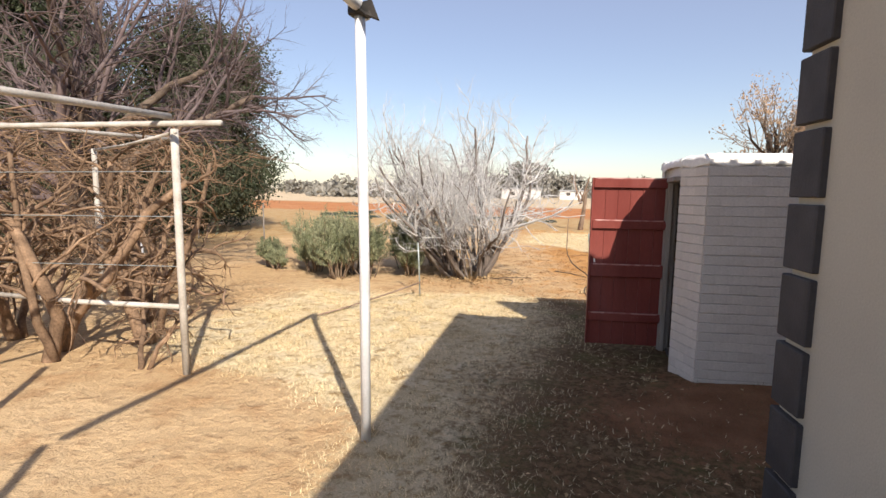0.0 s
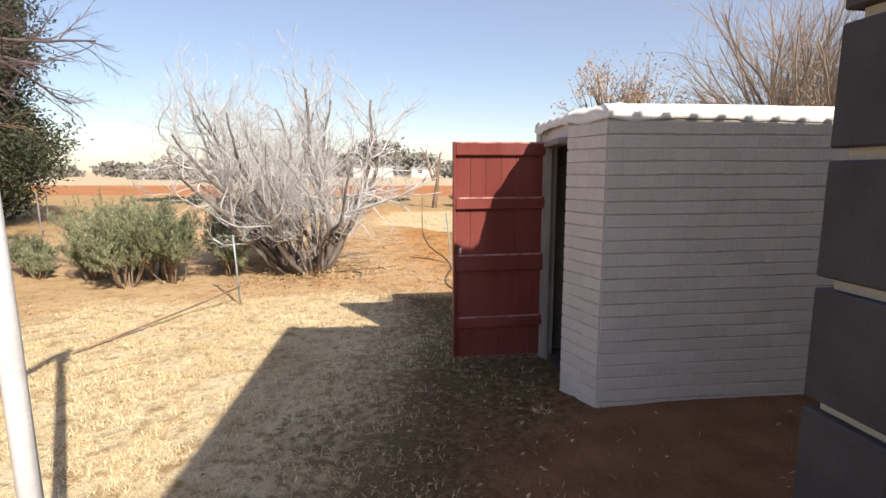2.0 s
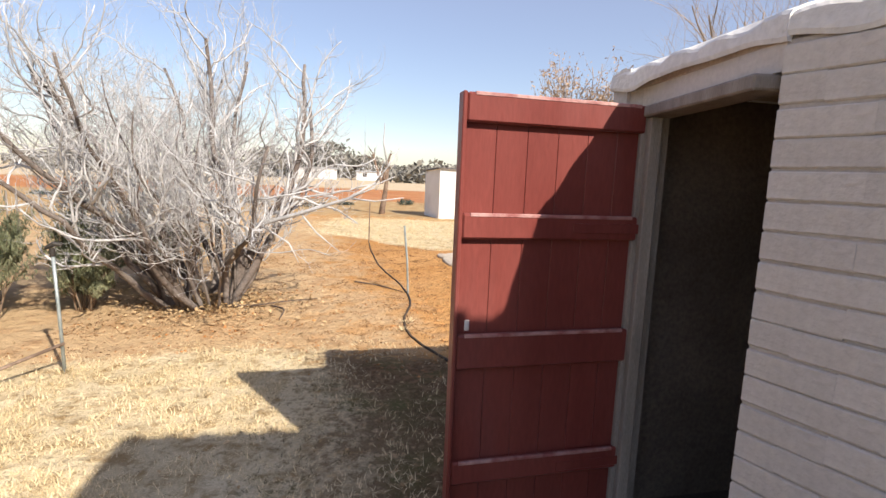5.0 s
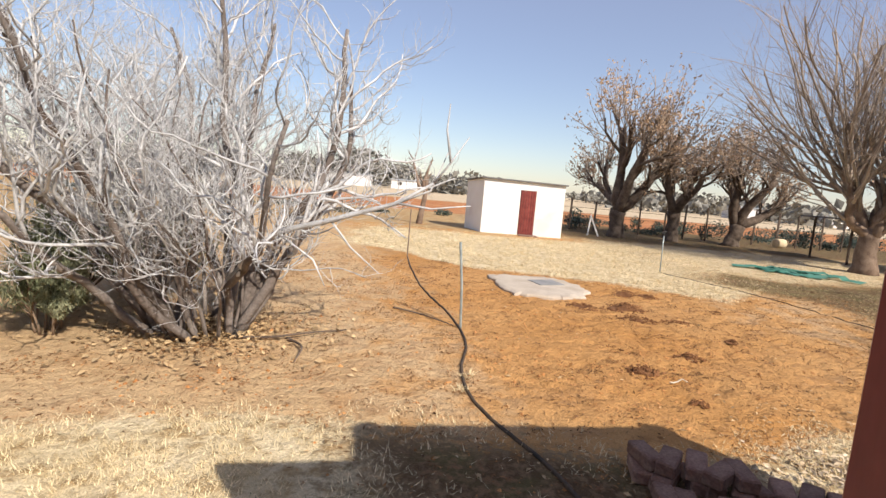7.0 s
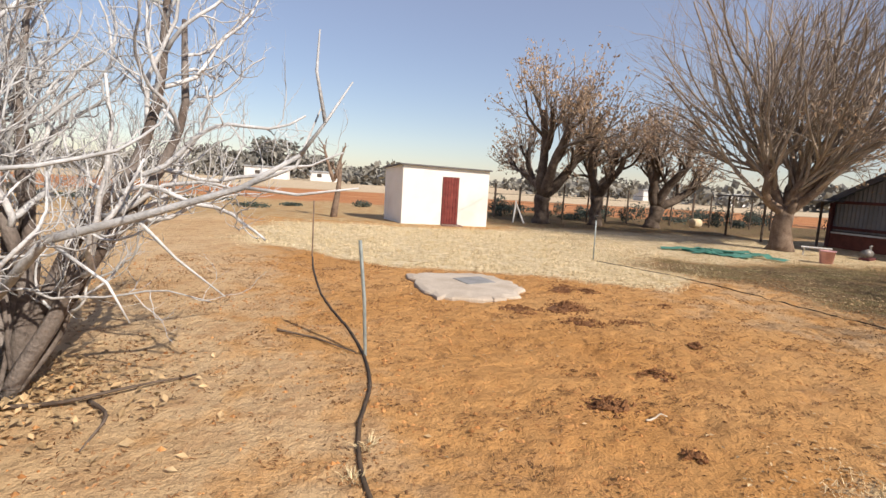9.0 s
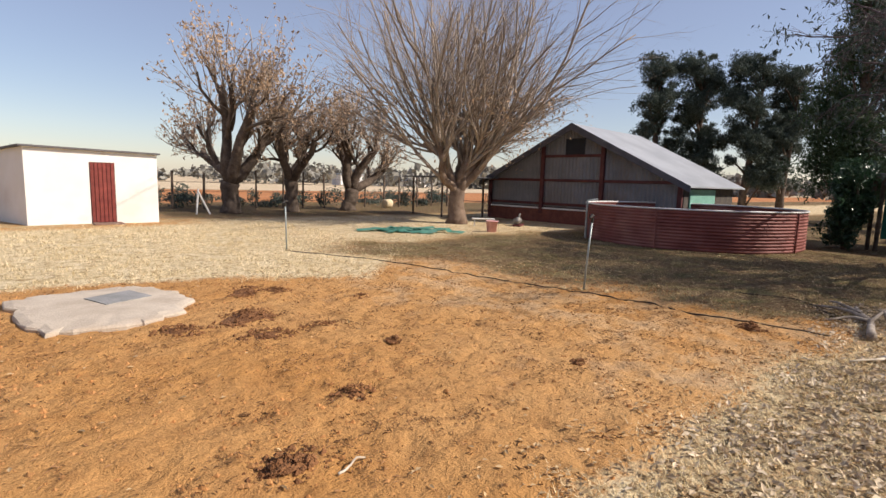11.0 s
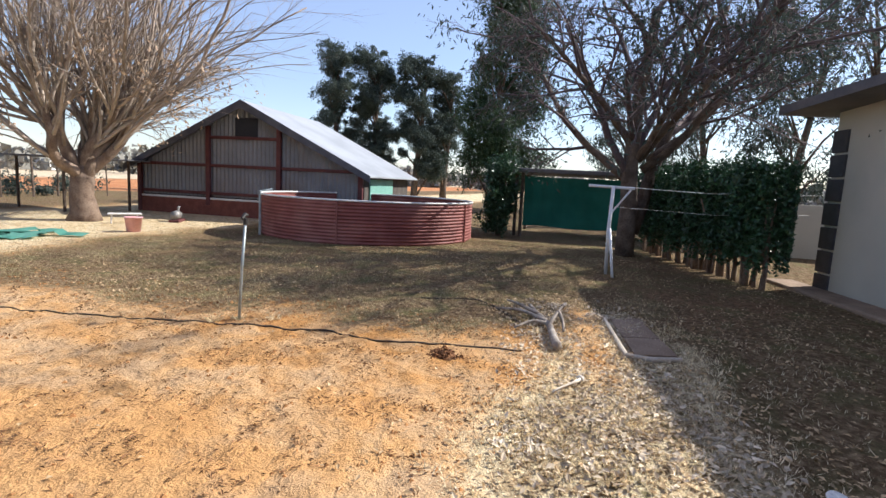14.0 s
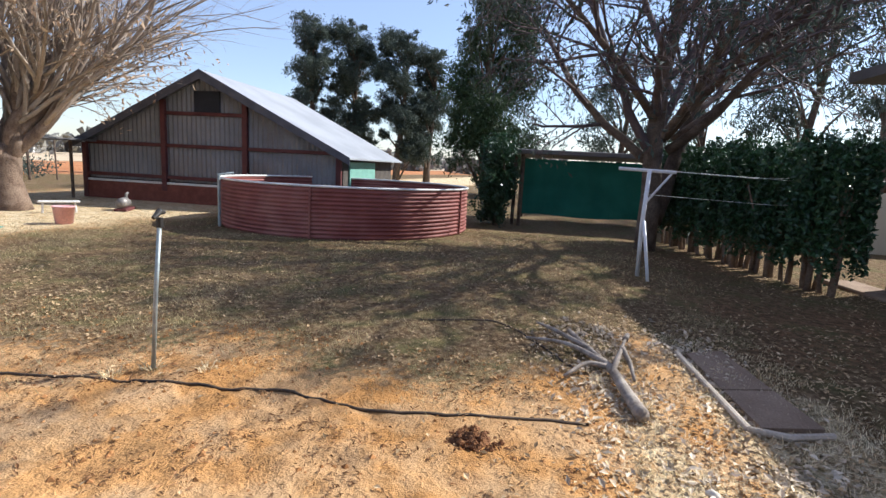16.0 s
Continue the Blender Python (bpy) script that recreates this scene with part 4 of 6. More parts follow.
# tall bare tree over the vines
TALL = [(9, 10, 40, 0.55, 0.11, 0.02, 0.25), (7, 9, 38, 0.5, 0.1, 0.0, 0.2), (6, 5, 34, 0.5, 0.1, -0.01, 0.2), (4, 3, 32, 0.55, 0.12, 0, 0.3), (3, 0, 0, 0, 0.12, 0, 0)]
bare_tree("tall_bare_tree", (-8.6, 6.9, 0), [((0, 0, -0.1), (0.05, 0.05, 1), 4.2, 0.28), ((0, 0, 1.6), (0.75, 0.1, 0.8), 3.5, 0.11), ((0, 0, 1.9), (-0.5, 0.3, 0.9), 4.0, 0.12), ((0, 0, 2.3), (0.5, 0.55, 0.8), 3.6, 0.1), ((0, 0, 2.2), (0.4, -0.5, 0.9), 3.6, 0.1)], TALL, 47, M_BARKD, M_TWIG, "tall leafless tree with fine purple-brown twigs", "tree")


def leafy(name, at, clumps, per, size, material, seed, label, category, trunk_r=0.2, bark=None, droop=0.2, group="", kind="", slim=0.45, trunk_top=None):
    """A tree of leaf clumps: clumps is a list of (centre, radii)."""
    bark = bark or M_BARKD
    r = np.random.default_rng(seed)
    ob = thing(name, at, 0, label, category, group, kind)
    paths = []
    top = np.array(trunk_top if trunk_top else max((c for c, _ in clumps), key=lambda c: c[2]), float)
    trunk = [np.array((0, 0, -0.1)) * (1 - t) + top * t + np.array((math.sin(t * 5), math.cos(t * 4), 0)) * 0.12 * t * (1 - t) * 4 for t in np.linspace(0, 1, 9)]
    paths.append((np.array(trunk), trunk_r * (1.1 - np.linspace(0, 0.95, 9)), 8))
    cs = []
    for c, rad in clumps:
        c, rad = np.array(c, float), np.array(rad, float)
        i = int(np.clip(np.searchsorted([p[2] for p in trunk], c[2] - rad[2] * 1.2) - 1, 0, 7))
        a = trunk[i]
        mid = (a + c) / 2 + np.array((0, 0, 0.08 * np.linalg.norm(c - a)))
        paths.append((np.array([a, mid, c]), np.array([trunk_r * 0.35, trunk_r * 0.22, trunk_r * 0.06]), 5))
        n = int(per * rad[0] * rad[1] * rad[2] ** 0.5)
        sub = r.normal(size=(max(6, n // 60), 3))
        sub = sub / np.linalg.norm(sub, axis=1, keepdims=True) * r.uniform(0.35, 1.05, (len(sub), 1)) * rad + c
        for q in sub[:12]:
            paths.append((np.array([c, (c + q) / 2, q]), np.array([trunk_r * 0.07, trunk_r * 0.05, trunk_r * 0.02]), 3))
        pick = sub[r.integers(0, len(sub), n)] + r.normal(size=(n, 3)) * rad * 0.16
        cs.append(pick)
    part("trunk", tubes_mesh("trunk", paths, bark), bark, ob)
    part("crown", leaves_mesh("crown", np.concatenate(cs), size, material, r, droop, slim), material, ob)
    return ob


def clump_list(seed, n, lo, hi, rx, rz, h0, h1, taper=0.6):
    """n clumps scattered in a tapering column between the heights."""
    r = np.random.default_rng(seed)
    out = []
    for i in range(n):
        t = (i + 0.5) / n
        z = h0 + (h1 - h0) * t
        w = rx * (1 - taper * t) * r.uniform(0.5, 1.0)
        a = r.uniform(0, 2 * math.pi)
        s = r.uniform(lo, hi)
        out.append(((w * math.cos(a), w * math.sin(a), z), (s, s, s * rz)))
    return out


# dark evergreens behind the vines
leafy("evergreen_tree", (-15.0, 16.2, 0), clump_list(51, 22, 1.2, 1.9, 2.6, 0.9, 1.0, 7.0, 0.5), 2600, 0.13, M_LEAFO, 52, "dense dark evergreen tree with leaves to the ground", "tree", 0.25)
leafy("evergreen_tree", (-16.0, 11.0, 0), clump_list(53, 22, 1.2, 2.0, 2.8, 0.9, 1.0, 8.5, 0.5), 1900, 0.14, M_LEAFO, 54, "dense dark evergreen tree with leaves to the ground", "tree", 0.25)
leafy("evergreen_tree", (-13.2, 9.6, 0), clump_list(55, 8, 0.8, 1.2, 1.2, 0.9, 0.6, 2.4, 0.3), 1800, 0.12, M_LEAFO, 56, "low dark evergreen shrub under the trees", "shrub", 0.1)
# gum trees behind the barn
for i, (x, y, h, w) in enumerate(((34.3, 24.9, 9.7, 1.7), (36.1, 23.2, 10.2, 1.6), (37.1, 20.4, 9.6, 1.6), (38.6, 18.7, 8.8, 1.7))):
    leafy("gum_tree", (x, y, 0), clump_list(60 + i, 24, 0.5, 1.05, w, 0.8, 1.8, h, 0.45), 2800, 0.16, M_LEAFE, 70 + i, "tall dark gum tree with clumped foliage", "tree", 0.24, droop=0.6, group="gum trees behind the barn", slim=0.35)
leafy("casuarina_tree", (28.5, 12.9, 0), clump_list(80, 34, 0.8, 1.4, 1.9, 1.1, 1.0, 11.2, 0.35), 1500, 0.19, M_LEAFD, 81, "tall dense dark green feathery tree", "tree", 0.25, droop=0.9, slim=0.22)
for i, (x, y, h, w) in enumerate(((31.0, 2.6, 10.5, 2.6), (27.5, 0.4, 9.5, 2.2), (35.0, 6.5, 9.0, 2.2), (24.5, -1.5, 9.0, 2.2))):
    leafy("feathery_tree", (x, y, 0), clump_list(84 + i, 22, 0.9, 1.5, w, 1.0, 1.8, h, 0.3), 160, 0.26, M_LEAFE, 90 + i, "tall thin feathery tree with hanging foliage", "tree", 0.2, droop=1.2, group="feathery trees beyond the hedge", slim=0.2)
leafy("conifer_shrub", (16.3, 10.55, 0), clump_list(97, 9, 0.35, 0.5, 0.16, 1.1, 0.35, 1.85, 0.1), 9000, 0.09, M_LEAFH, 98, "clipped columnar green shrub beside the carport", "shrub", 0.06)

# large twin-stemmed tree beside the carport
DROOP = [(9, 8, 42, 0.55, 0.08, 0.03, 0.3), (7, 7, 40, 0.55, 0.1, 0.0, 0.2), (7, 6, 38, 0.5, 0.1, -0.03, 0.15), (6, 3, 34, 0.6, 0.1, -0.07, 0.25), (4, 0, 0, 0, 0.1, -0.1, 0)]
pepper, tips, rng = bare_tree("pepper_tree", (14.0, 7.45, 0), [((0, 0, -0.1), (-0.06, 0.18, 1), 5.0, 0.2), ((0.1, -0.1, 0.5), (0.25, -0.25, 1), 5.0, 0.15), ((0, 0, 1.5), (0.1, 0.9, 0.8), 3.6, 0.09), ((0.1, 0, 1.9), (-0.7, -0.4, 0.8), 3.2, 0.08), ((0, 0, 2.2), (-0.5, 0.6, 0.8), 3.4, 0.08), ((0.2, -0.3, 2.0), (0.3, -0.8, 0.7), 3.6, 0.08), ((0.05, -0.1, 2.0), (-0.62, -0.75, 0.85), 4.6, 0.09), ((0.1, -0.2, 1.8), (-0.2, -0.9, 0.95), 4.4, 0.09)], DROOP, 101, M_BARKD, M_TWIG, "large twin-stemmed tree with drooping fine twigs", "tree")
c = tips[rng.integers(0, len(tips), 9000)] + rng.normal(size=(9000, 3)) * 0.14
part("leaves", leaves_mesh("leaves", c, 0.12, M_LEAFE, rng, 0.9, 0.3), M_LEAFE, pepper, "sparse grey-green leaves")

# hedge with bare feet
hedge = thing("hedge", (12.6, 6.1, 0), 0, "tall dense green hedge with bare brown stems", "hedge")
hr = np.random.default_rng(111)
HA, HB = np.array((11.05, 5.7)) - (12.6, 6.1), np.array((15.6, 6.95)) - (12.6, 6.1)
hdir = (HB - HA) / np.linalg.norm(HB - HA)
for i in range(13):
    q = HA + (HB - HA) * (i + 0.15) / 13
    paths = []
    for k in range(4):
        o = hr.normal(size=2) * 0.05
        tip = q + hr.normal(size=2) * (0.2, 0.16)
        paths.append((np.array([(q[0] + o[0], q[1] + o[1], -0.05), (q[0] + o[0] * 1.5, q[1] + o[1] * 1.5, 0.3), ((q + tip)[0] / 2, (q + tip)[1] / 2, 0.65), (tip[0], tip[1], 1.3)]), np.array((0.038, 0.03, 0.022, 0.008)) * hr.uniform(0.8, 1.3), 6))
    part("stem", tubes_mesh("stem", paths, M_BARKM), M_BARKM, hedge)
n = 46000
t = hr.uniform(-0.035, 1, n)
u1, u2 = hr.normal(size=n), hr.uniform(0, 1, n)
side = np.array((-hdir[1], hdir[0]))
thick = 0.36 + 0.1 * np.sin(t * 40)
low = 0.5 + 0.12 * np.sin(t * 34) + 0.1 * np.sin(t * 71)
high = 1.82 + 0.12 * np.sin(t * 23) + 0.08 * np.sin(t * 57)
w = np.sign(u1) * np.abs(np.clip(u1, -1.6, 1.6)) ** 0.5 * thick * 0.8
z = low + (high - low) * u2 - 0.1 * np.abs(w) + hr.normal(size=n) * 0.05
xy = HA + np.outer(t, HB - HA) + side * w[:, None]
part("foliage", leaves_mesh("foliage", np.column_stack([xy, z]), 0.075, M_LEAFH, hr, 0.2, 0.55), M_LEAFH, hedge)

# herb bushes
HERB = [(5, 8, 30, 0.55, 0.12, 0.1, 0.3), (4, 8, 26, 0.6, 0.12, 0.14, 0.15), (4, 0, 0, 0, 0.12, 0.12, 0)]
herb_sites = [(-6.5, 9.3, 0.55, 0.4), (-5.6, 9.9, 0.95, 0.6), (-4.9, 9.6, 1.0, 0.6), (-3.85, 8.75, 1.0, 0.5), (-4.35, 9.15, 0.95, 0.55), (-3.7, 10.2, 0.95, 0.6), (-3.2, 10.9, 0.9, 0.6), (-6.2, 9.0, 0.35, 0.3), (-3.25, 9.35, 0.7, 0.45), (-4.35, 8.45, 0.95, 0.5), (-5.2, 9.0, 0.8, 0.5)]
for i, (x, y, h, w) in enumerate(herb_sites):
    r = np.random.default_rng(120 + i)
    ob = thing("herb_bush", (x, y, 0), 0, "upright grey-green herb bush with thin woody stalks", "shrub", "herb bushes")
    paths, tips = ([], [], []), []
    for k in range(int(13 * w / 0.5)):
        a, t = r.uniform(0, 2 * math.pi), radians(r.uniform(4, 44))
        q = r.uniform(0.02, 0.3) * w
        d = np.array((math.cos(a) * math.sin(t), math.sin(a) * math.sin(t), math.cos(t)))
        grow(paths, np.array((q * math.cos(a), q * math.sin(a), -0.02)), d, h * r.uniform(0.55, 0.95), 0.012, 0, HERB, r, tips)
    part("stalk", tubes_mesh("stalk", paths[0] + paths[1], M_HERBWOOD), M_HERBWOOD, ob, "bare brown woody stalks")
    shoots = paths[2]
    part("stem_mass", tubes_mesh("stem_mass", shoots, M_HERB), M_HERB, ob)
    c = np.concatenate([p[-3:] * (1 - u) + p[-4:-1] * u for p, _, _ in shoots for u in r.uniform(0, 1, 4)])
    part("leaves", leaves_mesh("leaves", c + r.normal(size=c.shape) * 0.012, 0.062, M_HERB, r, -1.6, 0.13), M_HERB, ob)

# ---- vine pergola ----
pergola = thing("vine_pergola", (-3.02, 3.41, 0), 0, "pipe frame pergola of old white poles", "pergola")
pp = [(0, 0), (-2.1, -0.35), (-1.3, -2.0), (-3.9, -0.6), (-3.2, 1.7), (-5.2, 1.2), (0.45, -2.6)]
for x, y in pp:
    part("post", Geo().tube([(x + 0.02, y, -0.08), (x, y, 1.1), (x - 0.03, y + 0.02, 2.22)], 0.034, 10), M_OLDPIPE, pergola, smooth=True)
for a, b, rr in (((0.55, -0.05, 2.25), (-4.2, -0.75, 2.27), 0.032), ((0.0, -0.05, 2.32), (-0.03, -3.4, 2.32), 0.035), ((-1.6, 1.5, 2.3), (-2.6, -2.2, 2.32), 0.03), ((0.03, 0.04, 0.62), (-2.2, -0.3, 0.64), 0.032), ((-2.2, -0.3, 0.64), (-5.3, -0.6, 0.6), 0.03), ((-3.2, 1.7, 2.2), (0.0, 0.0, 2.19), 0.022)):
    part("rail", Geo().tube([a, ((a[0] + b[0]) / 2, (a[1] + b[1]) / 2, (a[2] + b[2]) / 2 - 0.02), b], rr * 0.78, 8), M_OLDPIPE, pergola, smooth=True)
for z in (1.0, 1.45, 1.85):
    part("wire", Geo().tube([(0, 0, z), (-2.2, -0.4, z - 0.03), (-5.2, -0.7, z)], 0.004, 4), M_GALV, pergola)
VINE = [(9, 8, 60, 0.42, 0.24, 0.05, 0.25), (7, 5, 60, 0.5, 0.27, -0.01, 0.2), (6, 3, 55, 0.5, 0.27, -0.03, 0.25), (4, 0, 0, 0, 0.25, -0.05, 0)]
for i, (x, y, dx, dy) in enumerate(((-4.5, 3.2, 0.1, -0.1), (-3.5, 3.35, -0.2, 0.2), (-5.6, 3.6, 0.2, 0.1), (-4.9, 4.6, 0.1, 0.2), (-6.4, 3.9, 0.2, -0.2), (-7.2, 4.8, 0.1, 0.1), (-6.0, 5.4, 0.2, 0.3), (-4.2, 4.0, -0.3, 0.1), (-5.1, 2.9, 0.3, -0.1), (-4.75, 3.45, -0.15, 0.2), (-6.9, 6.0, 0.1, 0.1))):
    small = i == 1
    stems = [((0, 0, -0.05), (dx, dy, 1), 1.0 if small else 2.3, 0.03 if small else 0.075), ((0.05, 0.04, -0.05), (-dx * 2 + 0.1, 0.15, 1), 0.8 if small else 2.2, 0.025 if small else 0.045)]
    bare_tree("grape_vine", (x, y, 0), stems, VINE, 140 + i, M_VINE, M_VINE, "old leafless grape vine with peeling brown bark", "vine", group="grape vines")
# canes lying over the pergola roof
vr = np.random.default_rng(160)
canes = []
for i in range(380):
    p = np.array((vr.uniform(-8, -2.9), vr.uniform(1.2, 5.2), 2.25 + vr.uniform(-0.35, 0.4)))
    a = vr.uniform(0, 2 * math.pi)
    d = np.array((math.cos(a), math.sin(a), vr.uniform(-0.35, 0.25)))
    pts = [p]
    for k in range(7):
        d = d + vr.normal(size=3) * 0.3
        d[2] -= 0.08
        d /= np.linalg.norm(d)
        pts.append(pts[-1] + d * vr.uniform(0.12, 0.26))
    canes.append((np.array(pts), np.linspace(vr.uniform(0.006, 0.013), 0.002, 8), 4))
part("cane_tangle", tubes_mesh("cane_tangle", canes, M_VINE), M_VINE, pergola, "tangle of dry vine canes over the rails")

# ---- pole and beam by the house ----
pole = thing("steel_pole", (-0.88, 2.85, 0), 0, "tall white steel pole carrying a pipe beam", "pole")
part("post", Geo().tube([(0.01, 0, -0.1), (0.0, 0, 1.2), (-0.03, 0.0, 2.83)], 0.034, 12), M_STEEL, pole, smooth=True)
part("beam", Geo().tube([(-0.05, 0.12, 2.85), (-0.03, 0, 2.86), (0.35, -3.6, 2.88)], 0.04, 8), M_STEEL, pole, smooth=True)
part("bracket", Geo().box((-0.09, -0.06, 2.80), (0.03, 0.05, 2.87), 0.01), M_BLACK, pole)
part("flap", Geo().add([(-0.05, -0.05, 2.860), (0.08, -0.06, 2.880), (0.14, -0.08, 2.750), (0.06, -0.09, 2.780), (-0.05, -0.04, 2.840), (0.08, -0.05, 2.865), (0.14, -0.07, 2.740), (0.06, -0.08, 2.770)], [(0, 1, 2, 3), (7, 6, 5, 4), (0, 4, 5, 1), (1, 5, 6, 2), (2, 6, 7, 3), (3, 7, 4, 0)]), M_BLACK, pole, "torn strip of black plastic")
back_pole = thing("steel_pole", (-0.5, -0.9, 0), 0, "tall white steel pole carrying a pipe beam", "pole")
part("post", Geo().tube([(0, 0, -0.1), (-0.1, 0.1, 2.8)], 0.034, 12), M_STEEL, back_pole, smooth=True)


# ---- garden pipes, stakes and hoses ----
def sprinkler(at, h, lean, label, material):
    ob = thing("standpipe", at, 0, label, "standpipe", "standpipes")
    part("pipe", Geo().tube([(0, 0, -0.1), (lean[0] / 2, lean[1] / 2, h / 2), (lean[0], lean[1], h - 0.05)], 0.013, 8), material, ob, smooth=True)
    part("coupling", Geo().tube([(lean[0], lean[1], h - 0.09), (lean[0], lean[1], h - 0.03)], 0.02, 8), M_BLACK, ob)
    part("head", Geo().tube([(lean[0] - 0.05, lean[1], h - 0.03), (lean[0] + 0.01, lean[1] + 0.01, h + 0.005), (lean[0] + 0.06, lean[1] + 0.02, h - 0.005)], [0.012, 0.02, 0.011], 8), M_BLACK, ob)
    return ob


sprinkler((-2.32, 7.59, 0), 0.96, (-0.07, 0.05), "thin leaning garden standpipe with black sprinkler head", M_GALV)
sprinkler((6.5, 11.2, 0), 0.96, (0.1, 0.0), "thin leaning garden standpipe with black sprinkler head", M_GALV)
sprinkler((4.76, 16.37, 0), 0.9, (-0.02, 0), "thin garden standpipe at the lawn's edge", M_GALV)
stake = thing("metal_stake", (0.23, 10.5, 0), 0, "thin galvanised stake beside the black hose", "stake")
part("rod", Geo().tube([(0, 0, -0.1), (-0.03, 0.05, 0.45), (-0.08, 0.12, 0.9)], 0.014, 8), M_GALV, stake)
stake = thing("metal_stake", (-0.72, 15.6, 0), 0, "thin dark upright stake in the bare soil", "stake")
part("rod", Geo().tube([(0, 0, -0.1), (0.01, 0, 0.95)], 0.014, 6), M_BARKM, stake)


def smooth_line(pts, n=12):
    """A Catmull-Rom line through the points."""
    p = [np.array(q, float) for q in pts]
    p = [2 * p[0] - p[1]] + p + [2 * p[-1] - p[-2]]
    out = []
    for i in range(1, len(p) - 2):
        for t in np.arange(n) / n:
            out.append(0.5 * (2 * p[i] + (p[i + 1] - p[i - 1]) * t + (2 * p[i - 1] - 5 * p[i] + 4 * p[i + 1] - p[i + 2]) * t * t + (3 * p[i] - p[i - 1] - 3 * p[i + 1] + p[i + 2]) * t**3))
    out.append(p[-2])
    return np.array(out)


def hose(pts, r, label, material=None, name="hose"):
    q = smooth_line([(x, y, 0) for x, y in pts])
    q[:, 2] = ground_z(q[:, 0], q[:, 1]) + r * 0.35
    g = Geo().tube(q, r, 7)
    return solid(name, g, material or M_HOSE, label, "hose", "garden hoses", smooth=True)


hose([(-0.7, 15.5), (-0.55, 14.2), (-0.32, 12.76), (-0.12, 11.9), (0.03, 11.36), (0.2, 10.59), (0.26, 9.9), (0.2, 9.32), (0.23, 8.77), (0.37, 8.35), (0.6, 7.9), (0.72, 7.55), (0.95, 7.0), (1.0, 6.5)], 0.0135, "black garden hose winding over bare soil")
hose([(4.76, 16.3), (5.2, 15.5), (5.45, 14.9), (5.8, 13.6), (6.01, 12.6), (6.25, 11.6), (6.37, 11.04), (6.5, 10.3), (6.48, 9.65), (6.62, 9.1), (6.72, 8.62)], 0.0095, "black irrigation hose along the lawn's edge")
hose([(8.2, 10.0), (8.4, 9.4), (8.0, 9.0), (7.5, 8.7)], 0.009, "thin dark hose in the leaf litter")
fallen = thing("fallen_pipe", (-2.3, 7.6, 0), 0, "grey pipe lying slanted from the standpipe to the grass", "pipe")
part("pipe", Geo().tube([(-0.02, 0.0, 0.22), (-0.35, -0.5, 0.10), (-0.62, -1.25, 0.03), (-0.75, -1.9, 0.03)], 0.013, 8), M_BARKM, fallen, smooth=True)
# long low branch shadowing the soil
shoot = thing("fallen_twig", (-0.55, 11.15, 0), 0, "thin dry twig on the bare soil", "twig")
part("twig", Geo().tube([(0, 0, 0.012), (0.35, -0.25, 0.02), (0.7, -0.6, 0.015)], [0.012, 0.01, 0.005], 5), M_BARKD, shoot)

for pts_, lab in (([(-1.9, 9.56), (-1.45, 9.6), (-1.16, 9.86), (-0.9, 10.1)], "thin bent dead branch beside the bush"), ([(-1.35, 9.66), (-1.15, 9.42), (-1.12, 9.1)], "thin bent dead branch beside the bush"), ([(1.94, 9.35), (2.02, 9.38), (2.11, 9.4)], "short pale stick on trodden soil")):
    q = smooth_line([(x, y, 0) for x, y in pts_], 5)
    q[:, 2] = ground_z(q[:, 0], q[:, 1]) + 0.012 + 0.03 * np.sin(np.linspace(0, 3.1, len(q)))
    pale_ = "pale" in lab
    solid("fallen_stick", Geo().tube(q, np.linspace(0.007 if pale_ else 0.014, 0.005, len(q)), 6), M_BONE if pale_ else M_BARKD, lab, "stick", smooth=True)

# ---- concrete slab with steel lid ----
sr = random.Random(8)
corners = [(0.82, 13.99), (0.86, 13.3), (1.06, 12.5), (1.6, 12.42), (2.05, 12.6), (2.31, 13.05), (2.3, 13.6), (2.1, 14.05), (1.8, 14.22), (1.2, 14.15)]
ol = []
for i, (x, y) in enumerate(corners):
    x2, y2 = corners[(i + 1) % len(corners)]
    for k in range(5):
        ol.append((x + (x2 - x) * k / 5 + sr.uniform(-0.05, 0.05), y + (y2 - y) * k / 5 + sr.uniform(-0.05, 0.05)))
slab = thing("concrete_slab", (0, 0, 0), 0, "broken-edged pale concrete slab over a drain", "slab")
g = Geo()
mid = np.mean(ol, axis=0)
n = len(ol)
v = []
for shrink, z in ((1.0, -0.06), (1.0, 0.018), (0.985, 0.034), (0.9, 0.047), (0.55, 0.056)):
    for x, y in ol:
        v.append((mid[0] + (x - mid[0]) * shrink, mid[1] + (y - mid[1]) * shrink, z + (sr.uniform(-0.007, 0.007) if 0.02 < z < 0.05 else 0)))
f = [(j * n + i, j * n + (i + 1) % n, (j + 1) * n + (i + 1) % n, (j + 1) * n + i) for j in range(4) for i in range(n)] + [tuple(range(4 * n, 5 * n))]
part("slab", g.add(v, f), M_CONC, slab)
part("lid", Geo().slab([(1.42, 13.6), (1.56, 13.21), (1.99, 13.4), (1.85, 13.81)], 0.0525, 0.064), M_LID, slab, "grey square steel lid")

